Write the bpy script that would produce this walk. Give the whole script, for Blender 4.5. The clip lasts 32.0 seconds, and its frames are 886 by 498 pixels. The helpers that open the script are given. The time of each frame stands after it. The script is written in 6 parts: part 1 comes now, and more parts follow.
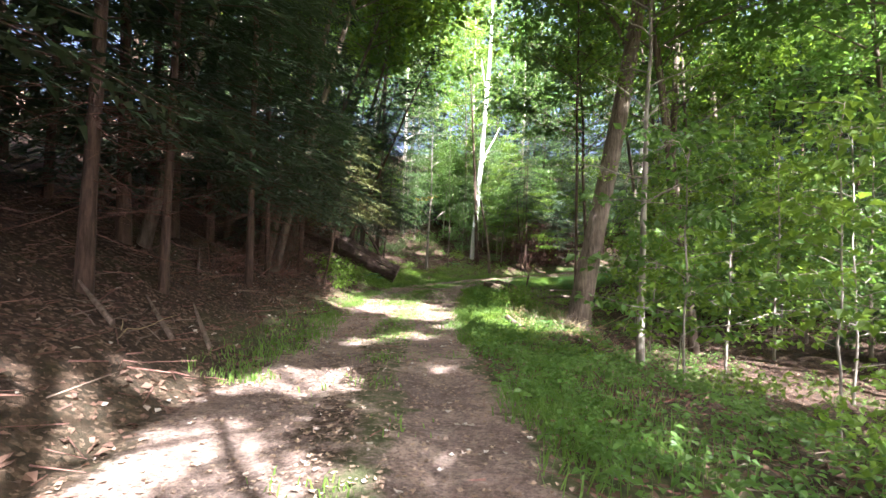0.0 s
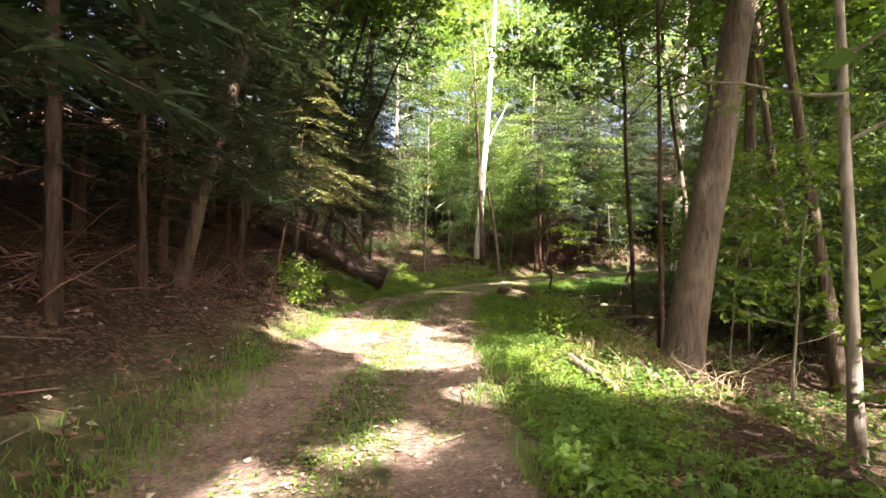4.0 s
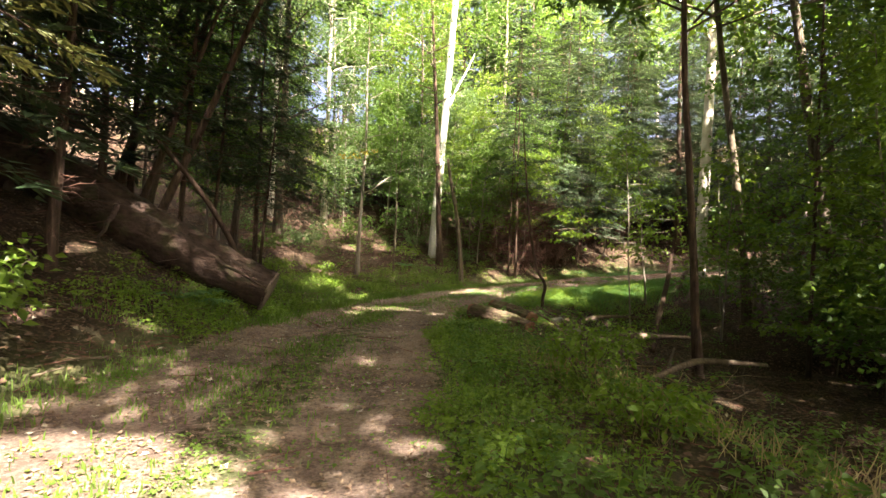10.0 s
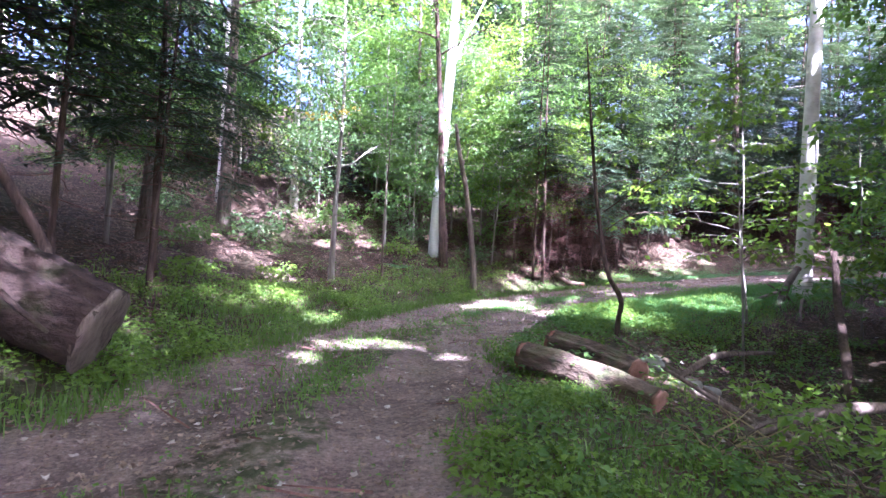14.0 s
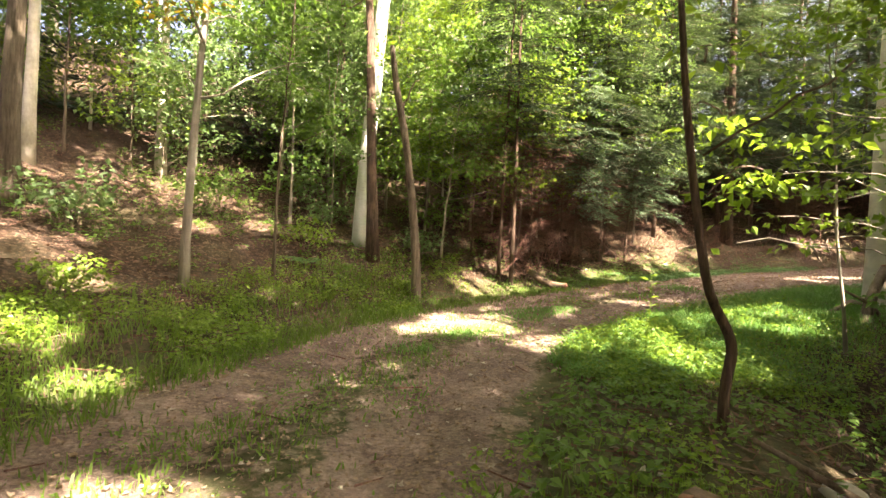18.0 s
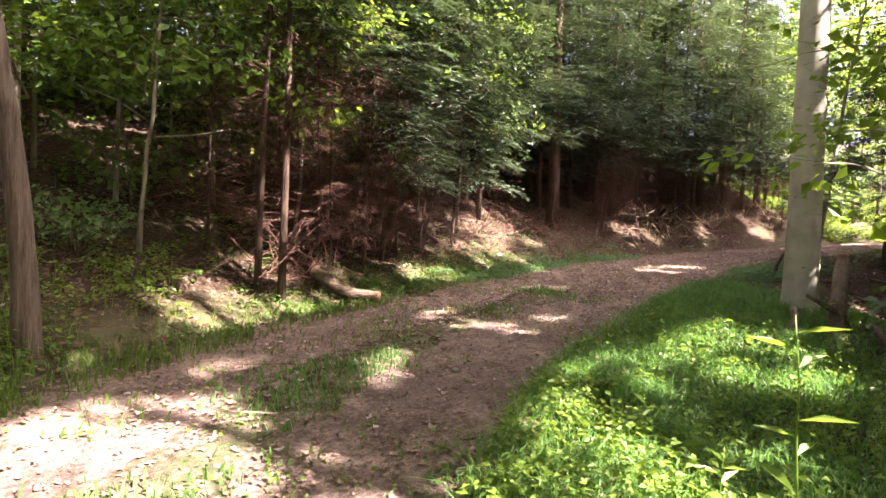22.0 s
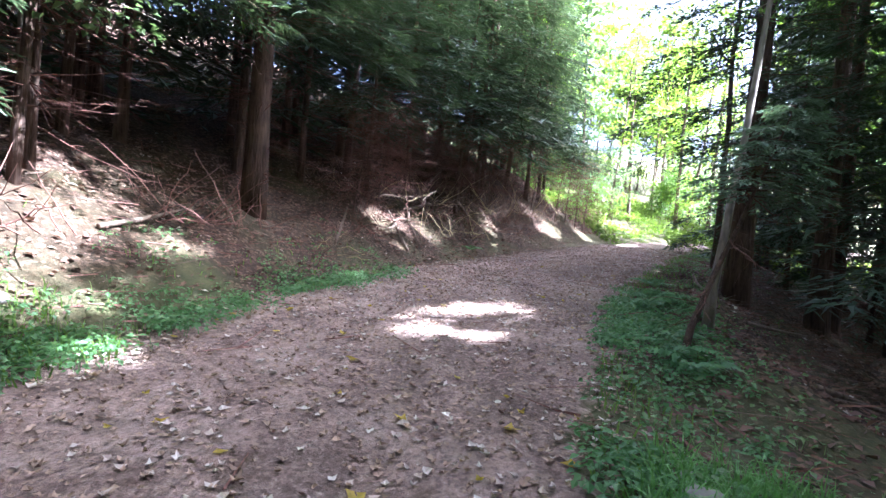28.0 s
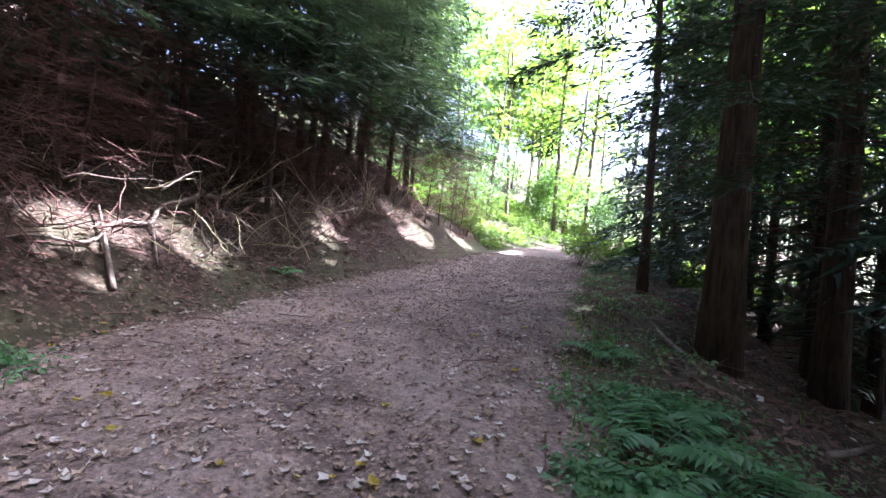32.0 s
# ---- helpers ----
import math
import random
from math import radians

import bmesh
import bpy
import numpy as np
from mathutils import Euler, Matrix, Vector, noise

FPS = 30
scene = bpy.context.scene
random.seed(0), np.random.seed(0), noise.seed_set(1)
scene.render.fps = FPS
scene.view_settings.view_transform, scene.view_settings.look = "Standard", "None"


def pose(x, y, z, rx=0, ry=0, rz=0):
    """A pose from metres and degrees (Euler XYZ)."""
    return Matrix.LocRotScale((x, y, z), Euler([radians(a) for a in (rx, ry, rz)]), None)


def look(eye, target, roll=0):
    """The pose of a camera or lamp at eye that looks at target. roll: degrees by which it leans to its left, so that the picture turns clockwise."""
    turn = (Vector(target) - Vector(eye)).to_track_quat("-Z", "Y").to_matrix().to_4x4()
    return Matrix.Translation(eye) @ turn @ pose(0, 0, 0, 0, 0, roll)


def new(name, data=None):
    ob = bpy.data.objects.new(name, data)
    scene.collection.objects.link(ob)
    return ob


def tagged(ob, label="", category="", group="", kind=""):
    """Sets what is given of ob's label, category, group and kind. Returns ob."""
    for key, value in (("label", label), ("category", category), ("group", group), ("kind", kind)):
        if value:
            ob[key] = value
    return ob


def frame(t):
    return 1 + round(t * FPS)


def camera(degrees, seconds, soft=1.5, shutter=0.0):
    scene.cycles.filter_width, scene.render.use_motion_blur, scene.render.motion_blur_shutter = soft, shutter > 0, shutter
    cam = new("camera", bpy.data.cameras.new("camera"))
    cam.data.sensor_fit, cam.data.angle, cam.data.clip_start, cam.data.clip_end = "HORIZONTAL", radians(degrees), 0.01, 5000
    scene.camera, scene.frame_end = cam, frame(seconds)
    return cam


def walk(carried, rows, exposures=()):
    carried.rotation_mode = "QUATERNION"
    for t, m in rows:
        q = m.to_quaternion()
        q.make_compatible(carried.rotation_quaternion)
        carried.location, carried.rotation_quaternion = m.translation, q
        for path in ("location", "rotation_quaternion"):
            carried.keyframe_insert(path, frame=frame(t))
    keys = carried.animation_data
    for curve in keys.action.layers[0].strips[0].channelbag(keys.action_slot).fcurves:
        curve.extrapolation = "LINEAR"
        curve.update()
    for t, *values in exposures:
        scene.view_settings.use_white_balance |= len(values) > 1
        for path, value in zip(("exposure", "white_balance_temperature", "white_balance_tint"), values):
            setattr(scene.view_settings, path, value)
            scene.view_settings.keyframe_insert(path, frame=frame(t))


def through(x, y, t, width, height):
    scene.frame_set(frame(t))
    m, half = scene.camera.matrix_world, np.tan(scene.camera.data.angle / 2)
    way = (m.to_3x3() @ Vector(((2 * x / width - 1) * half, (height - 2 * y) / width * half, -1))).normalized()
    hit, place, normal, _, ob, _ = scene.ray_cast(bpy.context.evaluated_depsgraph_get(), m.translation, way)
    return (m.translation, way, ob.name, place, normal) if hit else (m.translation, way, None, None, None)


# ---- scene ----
cam = camera(81.1, 32.0, soft=1.5)
METRES, EYE = 48.0, 1.35
ROWS = [
    (0.0, 0.0, 0.0, 0.0, -0.01, 0.2, -1.85),
    (0.5, -0.0009, 0.0159, -0.0006, -1.64, -0.03, -1.69),
    (1.0, -0.0027, 0.0328, -0.0011, -1.14, 0.17, -1.75),
    (1.5, -0.0034, 0.0486, -0.0015, -1.43, 0.2, -1.34),
    (2.0, -0.0049, 0.0654, -0.002, -1.42, 0.2, -1.43),
    (2.5, -0.0048, 0.0813, -0.0027, -1.7, -0.13, -0.79),
    (3.0, -0.0048, 0.0971, -0.0028, -0.03, 0.03, -1.3),
    (3.5, -0.0044, 0.1133, -0.0029, -0.33, 0.15, -1.09),
    (5.5, -0.0112, 0.1738, -0.0034, -1.48, 0.75, -1.75),
    (6.0, -0.0116, 0.1895, -0.0031, -2.94, 0.33, -2.07),
    (6.5, -0.012, 0.2047, -0.0034, -3.59, 0.36, -1.68),
    (7.0, -0.0099, 0.2202, -0.0037, -4.11, 0.0, -1.47),
    (7.5, -0.0076, 0.2355, -0.0039, -5.77, -0.82, -1.15),
    (8.0, -0.0031, 0.2503, -0.0042, -6.94, -1.3, -1.69),
    (8.5, -0.0007, 0.2649, -0.0049, -7.63, -1.28, -1.79),
    (9.0, 0.0029, 0.2802, -0.0053, -6.74, -0.64, -1.84),
    (9.5, 0.0043, 0.2959, -0.006, -6.5, 0.03, -1.88),
    (10.0, 0.0062, 0.3116, -0.0064, -5.66, 0.35, -1.99),
    (10.5, 0.0059, 0.3287, -0.0069, -4.72, 0.57, -1.91),
    (11.0, 0.0067, 0.3442, -0.0071, -4.94, 0.68, -1.49),
    (11.5, 0.0062, 0.3608, -0.0075, -5.1, 0.89, -1.95),
    (12.0, 0.006, 0.376, -0.0073, -5.32, 1.08, -1.71),
    (12.5, 0.0054, 0.3929, -0.008, -5.62, 1.65, -1.81),
    (13.0, 0.0067, 0.4083, -0.0084, -6.13, 1.36, -1.26),
    (13.5, 0.0083, 0.4244, -0.0082, -5.36, 1.11, -1.73),
    (14.0, 0.0096, 0.4401, -0.0084, -6.45, 0.36, -1.99),
    (14.5, 0.0109, 0.4561, -0.0086, -6.14, 0.2, -2.73),
    (16.5, 0.016, 0.5137, -0.0076, -9.21, -0.28, -1.83),
    (17.0, 0.0202, 0.5291, -0.0083, -11.82, -0.6, -1.78),
    (17.5, 0.0247, 0.544, -0.0084, -11.38, -0.6, -2.42),
    (18.0, 0.0284, 0.5587, -0.0084, -13.13, -0.67, -2.51),
    (18.5, 0.0333, 0.5738, -0.009, -12.26, -0.8, -2.32),
    (19.0, 0.0384, 0.5892, -0.01, -14.78, -1.47, -2.07),
    (19.5, 0.044, 0.605, -0.0102, -15.84, -2.06, -2.5),
    (20.0, 0.0487, 0.6206, -0.01, -21.47, -1.77, -2.56),
    (20.5, 0.0552, 0.6348, -0.0102, -23.02, -1.16, -2.91),
    (21.0, 0.0619, 0.6495, -0.0102, -29.47, -0.7, -2.71),
    (21.5, 0.0705, 0.6625, -0.0102, -30.82, -0.89, -2.73),
    (22.0, 0.0791, 0.6751, -0.0098, -35.84, -1.07, -2.34),
    (22.5, 0.0898, 0.6858, -0.0097, -37.19, -1.69, -2.24),
    (23.0, 0.1001, 0.6974, -0.0087, -42.01, -1.5, -2.71),
    (23.5, 0.1117, 0.7072, -0.0085, -45.31, -1.25, -2.58),
    (24.0, 0.1236, 0.7173, -0.0076, -46.7, -1.02, -2.71),
    (24.5, 0.1356, 0.7259, -0.0069, -48.9, -0.92, -3.27),
    (25.0, 0.1479, 0.7349, -0.0058, -50.53, -0.31, -3.94),
    (25.5, 0.1598, 0.7421, -0.0054, -52.94, 0.01, -3.5),
    (27.5, 0.2161, 0.7707, -0.0005, -59.59, -2.74, -4.67),
    (28.0, 0.2312, 0.7767, 0.0005, -60.4, -1.84, -4.92),
    (28.5, 0.2446, 0.783, 0.0023, -63.43, -1.62, -4.43),
    (29.0, 0.2593, 0.7883, 0.003, -63.31, -0.92, -4.26),
    (29.5, 0.2741, 0.7933, 0.0042, -66.63, -1.16, -4.24),
    (30.0, 0.2897, 0.797, 0.0047, -67.03, -0.95, -4.43),
    (30.5, 0.3041, 0.802, 0.006, -69.91, -0.91, -4.54),
    (31.0, 0.3187, 0.8053, 0.0067, -69.96, -1.1, -4.96),
    (31.5, 0.3336, 0.8092, 0.0072, -73.72, -0.4, -4.8),
    (32.0, 0.349, 0.8117, 0.0077, -74.19, -0.81, -4.69),
]
EXPOSURES = [(0, 3.4, 5400, 12), (3, 3.5, 6400, 15), (6, 3.1, 6300, 21), (8, 3.0, 5900, 19), (9, 3.0, 5700, 18), (10, 3.4, 6700, 11), (11, 3.8, 6500, 9), (13, 4.25, 4650, 28), (14.5, 4.3, 4700, 36), (16.5, 4.1, 7100, 15),
             (18, 4.05, 7200, 13), (19, 4.15, 7000, 14), (20, 4.25, 5400, 27), (22, 3.8, 6300, 26), (23, 3.95, 6000, 21), (24, 4.1, 5100, 20), (25.5, 4.25, 4900, 18), (28, 4.2, 4750, 17), (32, 4.0, 4750, 20)]
walk(cam, [(t, pose(METRES * x, METRES * y, EYE + METRES * z, 90 + pitch, roll, yaw)) for t, x, y, z, yaw, pitch, roll in ROWS], EXPOSURES)

# ---- sky and sun: late summer, the sun behind and to the right of the first stretch ----
SUN_HIGH = radians(47)
SUN_AT = Vector((0.44 * math.cos(SUN_HIGH), -0.898 * math.cos(SUN_HIGH), math.sin(SUN_HIGH))).normalized()
world = bpy.data.worlds.new("sky")
scene.world = world
world.use_nodes = True
tree_w = world.node_tree
sky = tree_w.nodes.new("ShaderNodeTexSky")
sky.dust_density, sky.air_density, sky.ozone_density = 10.0, 0.3, 0.0
sky.sky_type, sky.sun_disc, sky.sun_elevation, sky.sun_rotation = "NISHITA", False, SUN_HIGH, math.atan2(SUN_AT.x, SUN_AT.y)
tree_w.links.new(sky.outputs[0], tree_w.nodes["Background"].inputs[0])
tree_w.nodes["Background"].inputs[1].default_value = 0.1
sun = new("sun", bpy.data.lights.new("sun", "SUN"))
sun.data.energy, sun.data.angle, sun.data.color = 5.0, radians(0.6), (1.0, 0.94, 0.83)
sun.matrix_world = look(SUN_AT * 60, (0, 0, 0))

# ---- materials ----
def node_material(name):
    m = bpy.data.materials.new(name)
    m.use_nodes = True
    n = m.node_tree.nodes
    return m, n, m.node_tree.links, n["Principled BSDF"], n["Material Output"]


def noise_node(n, links, scale, detail=4.0, rough=0.6, vector=None, stretch=None):
    tex = n.new("ShaderNodeTexNoise")
    tex.inputs["Scale"].default_value, tex.inputs["Detail"].default_value, tex.inputs["Roughness"].default_value = scale, detail, rough
    if vector is not None:
        if stretch:
            mapping = n.new("ShaderNodeMapping")
            mapping.inputs["Scale"].default_value = stretch
            links.new(vector, mapping.inputs[0])
            vector = mapping.outputs[0]
        links.new(vector, tex.inputs["Vector"])
    return tex.outputs["Fac"]


def ramp(n, links, value, stops):
    r = n.new("ShaderNodeValToRGB")
    while len(r.color_ramp.elements) < len(stops):
        r.color_ramp.elements.new(0.5)
    for e, (at, c) in zip(r.color_ramp.elements, stops):
        e.position, e.color = at, (*c, 1) if len(c) == 3 else c
    links.new(value, r.inputs[0])
    return r.outputs[0]


def mix(n, links, a, b, fac, how="MIX"):
    m = n.new("ShaderNodeMix")
    m.data_type, m.blend_type = "RGBA", how
    for socket, value in ((m.inputs[0], fac), (m.inputs[6], a), (m.inputs[7], b)):
        if isinstance(value, (int, float)):
            socket.default_value = value
        elif isinstance(value, tuple):
            socket.default_value = (*value, 1)
        else:
            links.new(value, socket)
    return m.outputs[2]


def bump(n, links, height, strength, distance, shader):
    b = n.new("ShaderNodeBump")
    b.inputs["Strength"].default_value, b.inputs["Distance"].default_value = strength, distance
    links.new(height, b.inputs["Height"])
    links.new(b.outputs[0], shader.inputs["Normal"])


def math_node(n, links, op, a, b=None):
    m = n.new("ShaderNodeMath")
    m.operation = op
    for socket, value in zip(m.inputs, (a, b)):
        if isinstance(value, (int, float)):
            socket.default_value = value
        elif value is not None:
            links.new(value, socket)
    return m.outputs[0]


def leaf_material(name, dark, light, through, gloss=0.45, amount=0.45):
    """Leaves: a colour of its own for each leaf, and light that comes through."""
    m, n, links, shader, out = node_material(name)
    geo = n.new("ShaderNodeNewGeometry")
    colour = ramp(n, links, geo.outputs["Random Per Island"], [(0.0, dark), (1.0, light)])
    coords = n.new("ShaderNodeTexCoord").outputs["Object"]
    spots = noise_node(n, links, 40, 2, 0.5, coords)
    big = noise_node(n, links, 0.45, 2, 0.5, coords)
    colour = mix(n, links, colour, tuple(0.7 * c for c in dark), math_node(n, links, "MULTIPLY", spots, 0.35))
    colour = mix(n, links, colour, light, math_node(n, links, "MULTIPLY", big, 0.45))
    links.new(colour, shader.inputs["Base Color"])
    shader.inputs["Roughness"].default_value = gloss
    shader.inputs["Specular IOR Level"].default_value = 0.35
    trans = n.new("ShaderNodeBsdfTranslucent")
    links.new(mix(n, links, colour, through, 0.65), trans.inputs[0])
    both = n.new("ShaderNodeMixShader")
    both.inputs[0].default_value = amount
    links.new(shader.outputs[0], both.inputs[1])
    links.new(trans.outputs[0], both.inputs[2])
    links.new(both.outputs[0], out.inputs["Surface"])
    return m


def bark_material(name, dark, light, ridge=6.0, deep=0.5, moss=0.0, stretch=0.12):
    """Bark: upright ridges, patches of lichen or moss."""
    m, n, links, shader, out = node_material(name)
    coords = n.new("ShaderNodeTexCoord").outputs["Object"]
    ridges = noise_node(n, links, ridge * 3, 5, 0.65, coords, stretch if isinstance(stretch, tuple) else (1, 1, stretch))
    fine = noise_node(n, links, 60, 3, 0.6, coords, (1, 1, 0.4))
    patch = noise_node(n, links, 1.6, 3, 0.55, coords)
    colour = ramp(n, links, ridges, [(0.32, dark), (0.62, light)])
    colour = mix(n, links, colour, tuple(0.55 * c for c in dark), math_node(n, links, "MULTIPLY", fine, 0.4))
    pale = ramp(n, links, patch, [(0.5, (0, 0, 0)), (0.68, (1, 1, 1))])
    colour = mix(n, links, colour, tuple(min(1, 1.35 * c) for c in light), math_node(n, links, "MULTIPLY", pale, 0.5))
    if moss:
        green = ramp(n, links, noise_node(n, links, 2.3, 4, 0.6, coords), [(0.52, (0, 0, 0)), (0.62, (1, 1, 1))])
        colour = mix(n, links, colour, (0.07, 0.10, 0.025), math_node(n, links, "MULTIPLY", green, moss))
    links.new(colour, shader.inputs["Base Color"])
    shader.inputs["Roughness"].default_value = 0.9
    shader.inputs["Specular IOR Level"].default_value = 0.2
    bump(n, links, ridges, deep, 0.06, shader)
    return m


def birch_material():
    m, n, links, shader, out = node_material("pale_peeling_bark")
    coords = n.new("ShaderNodeTexCoord").outputs["Object"]
    bands = noise_node(n, links, 5, 4, 0.7, coords, (1, 1, 5))
    patch = noise_node(n, links, 1.1, 3, 0.5, coords)
    colour = ramp(n, links, bands, [(0.26, (0.2, 0.175, 0.15)), (0.36, (0.66, 0.63, 0.57)), (1.0, (0.84, 0.82, 0.76))])
    grey = ramp(n, links, patch, [(0.55, (0, 0, 0)), (0.7, (1, 1, 1))])
    colour = mix(n, links, colour, (0.36, 0.33, 0.29), math_node(n, links, "MULTIPLY", grey, 0.3))
    height = n.new("ShaderNodeSeparateXYZ")
    links.new(coords, height.inputs[0])
    low = n.new("ShaderNodeMapRange")
    low.inputs["From Min"].default_value, low.inputs["From Max"].default_value = 0.4, 6.0
    low.inputs["To Min"].default_value, low.inputs["To Max"].default_value = 0.75, 0.0
    links.new(height.outputs["Z"], low.inputs["Value"])
    colour = mix(n, links, colour, (0.24, 0.23, 0.19), low.outputs["Result"])
    links.new(colour, shader.inputs["Base Color"])
    shader.inputs["Roughness"].default_value = 0.75
    bump(n, links, bands, 0.3, 0.01, shader)
    return m


def ringed_bark():
    """Smooth grey-tan bark with fine rings and dark scars."""
    m, n, links, shader, out = node_material("ringed_smooth_bark")
    coords = n.new("ShaderNodeTexCoord").outputs["Object"]
    rings = noise_node(n, links, 3.0, 3, 0.6, coords, (0.5, 0.5, 7))
    patch = noise_node(n, links, 2.2, 4, 0.6, coords)
    scars = noise_node(n, links, 7.0, 2, 0.5, coords, (1, 1, 2.2))
    colour = ramp(n, links, patch, [(0.3, (0.36, 0.31, 0.245)), (0.7, (0.62, 0.55, 0.445))])
    colour = mix(n, links, colour, (0.2, 0.165, 0.13), ramp(n, links, rings, [(0.30, (0.75, 0.75, 0.75)), (0.37, (0, 0, 0))]))
    colour = mix(n, links, colour, (0.13, 0.105, 0.085), ramp(n, links, scars, [(0.7, (0, 0, 0)), (0.76, (0.8, 0.8, 0.8))]))
    links.new(colour, shader.inputs["Base Color"])
    shader.inputs["Roughness"].default_value = 0.8
    bump(n, links, rings, 0.35, 0.012, shader)
    return m


def earth_material():
    """Leaf litter on the banks, bare trodden earth on the trail, dark soil under the grass."""
    m, n, links, shader, out = node_material("forest_earth")
    coords = n.new("ShaderNodeTexCoord").outputs["Object"]
    big = noise_node(n, links, 0.9, 4, 0.6, coords)
    mid = noise_node(n, links, 5.5, 5, 0.7, coords)
    fine = noise_node(n, links, 55, 4, 0.7, coords)
    cells = n.new("ShaderNodeTexVoronoi")
    cells.inputs["Scale"].default_value = 17
    links.new(coords, cells.inputs["Vector"])
    leafy = n.new("ShaderNodeSeparateColor")
    links.new(cells.outputs["Color"], leafy.inputs[0])
    litter = ramp(n, links, leafy.outputs[0], [(0.0, (0.022, 0.013, 0.009)), (0.45, (0.05, 0.028, 0.018)), (0.8, (0.095, 0.052, 0.033)), (1.0, (0.17, 0.105, 0.07))])
    litter = mix(n, links, litter, (0.05, 0.032, 0.022), math_node(n, links, "MULTIPLY", mid, 0.75))
    mossy = ramp(n, links, big, [(0.55, (0, 0, 0)), (0.68, (1, 1, 1))])
    litter = mix(n, links, litter, (0.075, 0.085, 0.025), math_node(n, links, "MULTIPLY", mossy, 0.25))
    dirt = ramp(n, links, mid, [(0.25, (0.17, 0.115, 0.088)), (0.55, (0.31, 0.21, 0.165)), (0.8, (0.48, 0.36, 0.30))])
    crumbs = n.new("ShaderNodeTexVoronoi")
    crumbs.inputs["Scale"].default_value = 38
    links.new(coords, crumbs.inputs["Vector"])
    crumb = n.new("ShaderNodeSeparateColor")
    links.new(crumbs.outputs["Color"], crumb.inputs[0])
    dirt = mix(n, links, dirt, (0.085, 0.06, 0.048), math_node(n, links, "MULTIPLY", ramp(n, links, crumb.outputs[0], [(0.55, (0, 0, 0)), (0.8, (1, 1, 1))]), 0.5))
    dirt = mix(n, links, dirt, (0.11, 0.082, 0.066), math_node(n, links, "MULTIPLY", fine, 0.3))
    dirt = mix(n, links, dirt, (0.10, 0.072, 0.058), ramp(n, links, big, [(0.38, (0.6, 0.6, 0.6)), (0.54, (0, 0, 0))]))
    dirt = mix(n, links, dirt, (0.34, 0.26, 0.215), ramp(n, links, big, [(0.52, (0, 0, 0)), (0.7, (0.5, 0.5, 0.5))]))
    grit = noise_node(n, links, 24, 6, 0.78, coords)
    dirt = mix(n, links, dirt, (0.06, 0.042, 0.034), ramp(n, links, grit, [(0.36, (0.6, 0.6, 0.6)), (0.48, (0, 0, 0))]))
    dirt = mix(n, links, dirt, (0.46, 0.36, 0.31), ramp(n, links, grit, [(0.54, (0, 0, 0)), (0.68, (0.6, 0.6, 0.6))]))
    flakes = n.new("ShaderNodeTexVoronoi")
    flakes.inputs["Scale"].default_value = 26
    links.new(coords, flakes.inputs["Vector"])
    flake = n.new("ShaderNodeSeparateColor")
    links.new(flakes.outputs["Color"], flake.inputs[0])
    litter = mix(n, links, litter, (0.25, 0.165, 0.115), ramp(n, links, flake.outputs[1], [(0.86, (0, 0, 0)), (0.95, (0.7, 0.7, 0.7))]))
    litter = mix(n, links, litter, (0.018, 0.011, 0.008), ramp(n, links, grit, [(0.36, (0.8, 0.8, 0.8)), (0.52, (0, 0, 0))]))
    strewn = ramp(n, links, noise_node(n, links, 2.4, 6, 0.75, coords), [(0.46, (0, 0, 0)), (0.62, (1, 1, 1))])
    dirt = mix(n, links, dirt, litter, math_node(n, links, "MULTIPLY", strewn, 0.48))
    soil = ramp(n, links, mid, [(0.3, (0.045, 0.05, 0.02)), (0.7, (0.12, 0.115, 0.05))])
    trail = n.new("ShaderNodeAttribute")
    trail.attribute_name = "trodden"
    grassy = n.new("ShaderNodeAttribute")
    grassy.attribute_name = "grassy"
    ragged = math_node(n, links, "ADD", trail.outputs["Fac"], math_node(n, links, "MULTIPLY", math_node(n, links, "SUBTRACT", mid, 0.5), 1.1))
    worn = ramp(n, links, ragged, [(0.38, (0, 0, 0)), (0.62, (1, 1, 1))])
    colour = mix(n, links, litter, soil, grassy.outputs["Fac"])
    colour = mix(n, links, colour, dirt, worn)
    links.new(colour, shader.inputs["Base Color"])
    shader.inputs["Roughness"].default_value = 0.95
    shader.inputs["Specular IOR Level"].default_value = 0.15
    height = math_node(n, links, "ADD", math_node(n, links, "MULTIPLY", mid, 1.0), math_node(n, links, "ADD", math_node(n, links, "MULTIPLY", fine, 0.35), math_node(n, links, "MULTIPLY", leafy.outputs[0], 0.3)))
    bump(n, links, math_node(n, links, "ADD", height, math_node(n, links, "MULTIPLY", grit, 0.8)), 0.85, 0.05, shader)
    return m


def plain_material(name, dark, light, scale=8.0, rough=0.9, deep=0.4):
    m, n, links, shader, out = node_material(name)
    coords = n.new("ShaderNodeTexCoord").outputs["Object"]
    a, b = noise_node(n, links, scale, 5, 0.65, coords), noise_node(n, links, scale * 6, 3, 0.6, coords)
    colour = mix(n, links, ramp(n, links, a, [(0.3, dark), (0.7, light)]), dark, math_node(n, links, "MULTIPLY", b, 0.4))
    links.new(colour, shader.inputs["Base Color"])
    shader.inputs["Roughness"].default_value = rough
    shader.inputs["Specular IOR Level"].default_value = 0.25
    bump(n, links, a, deep, 0.02, shader)
    return m


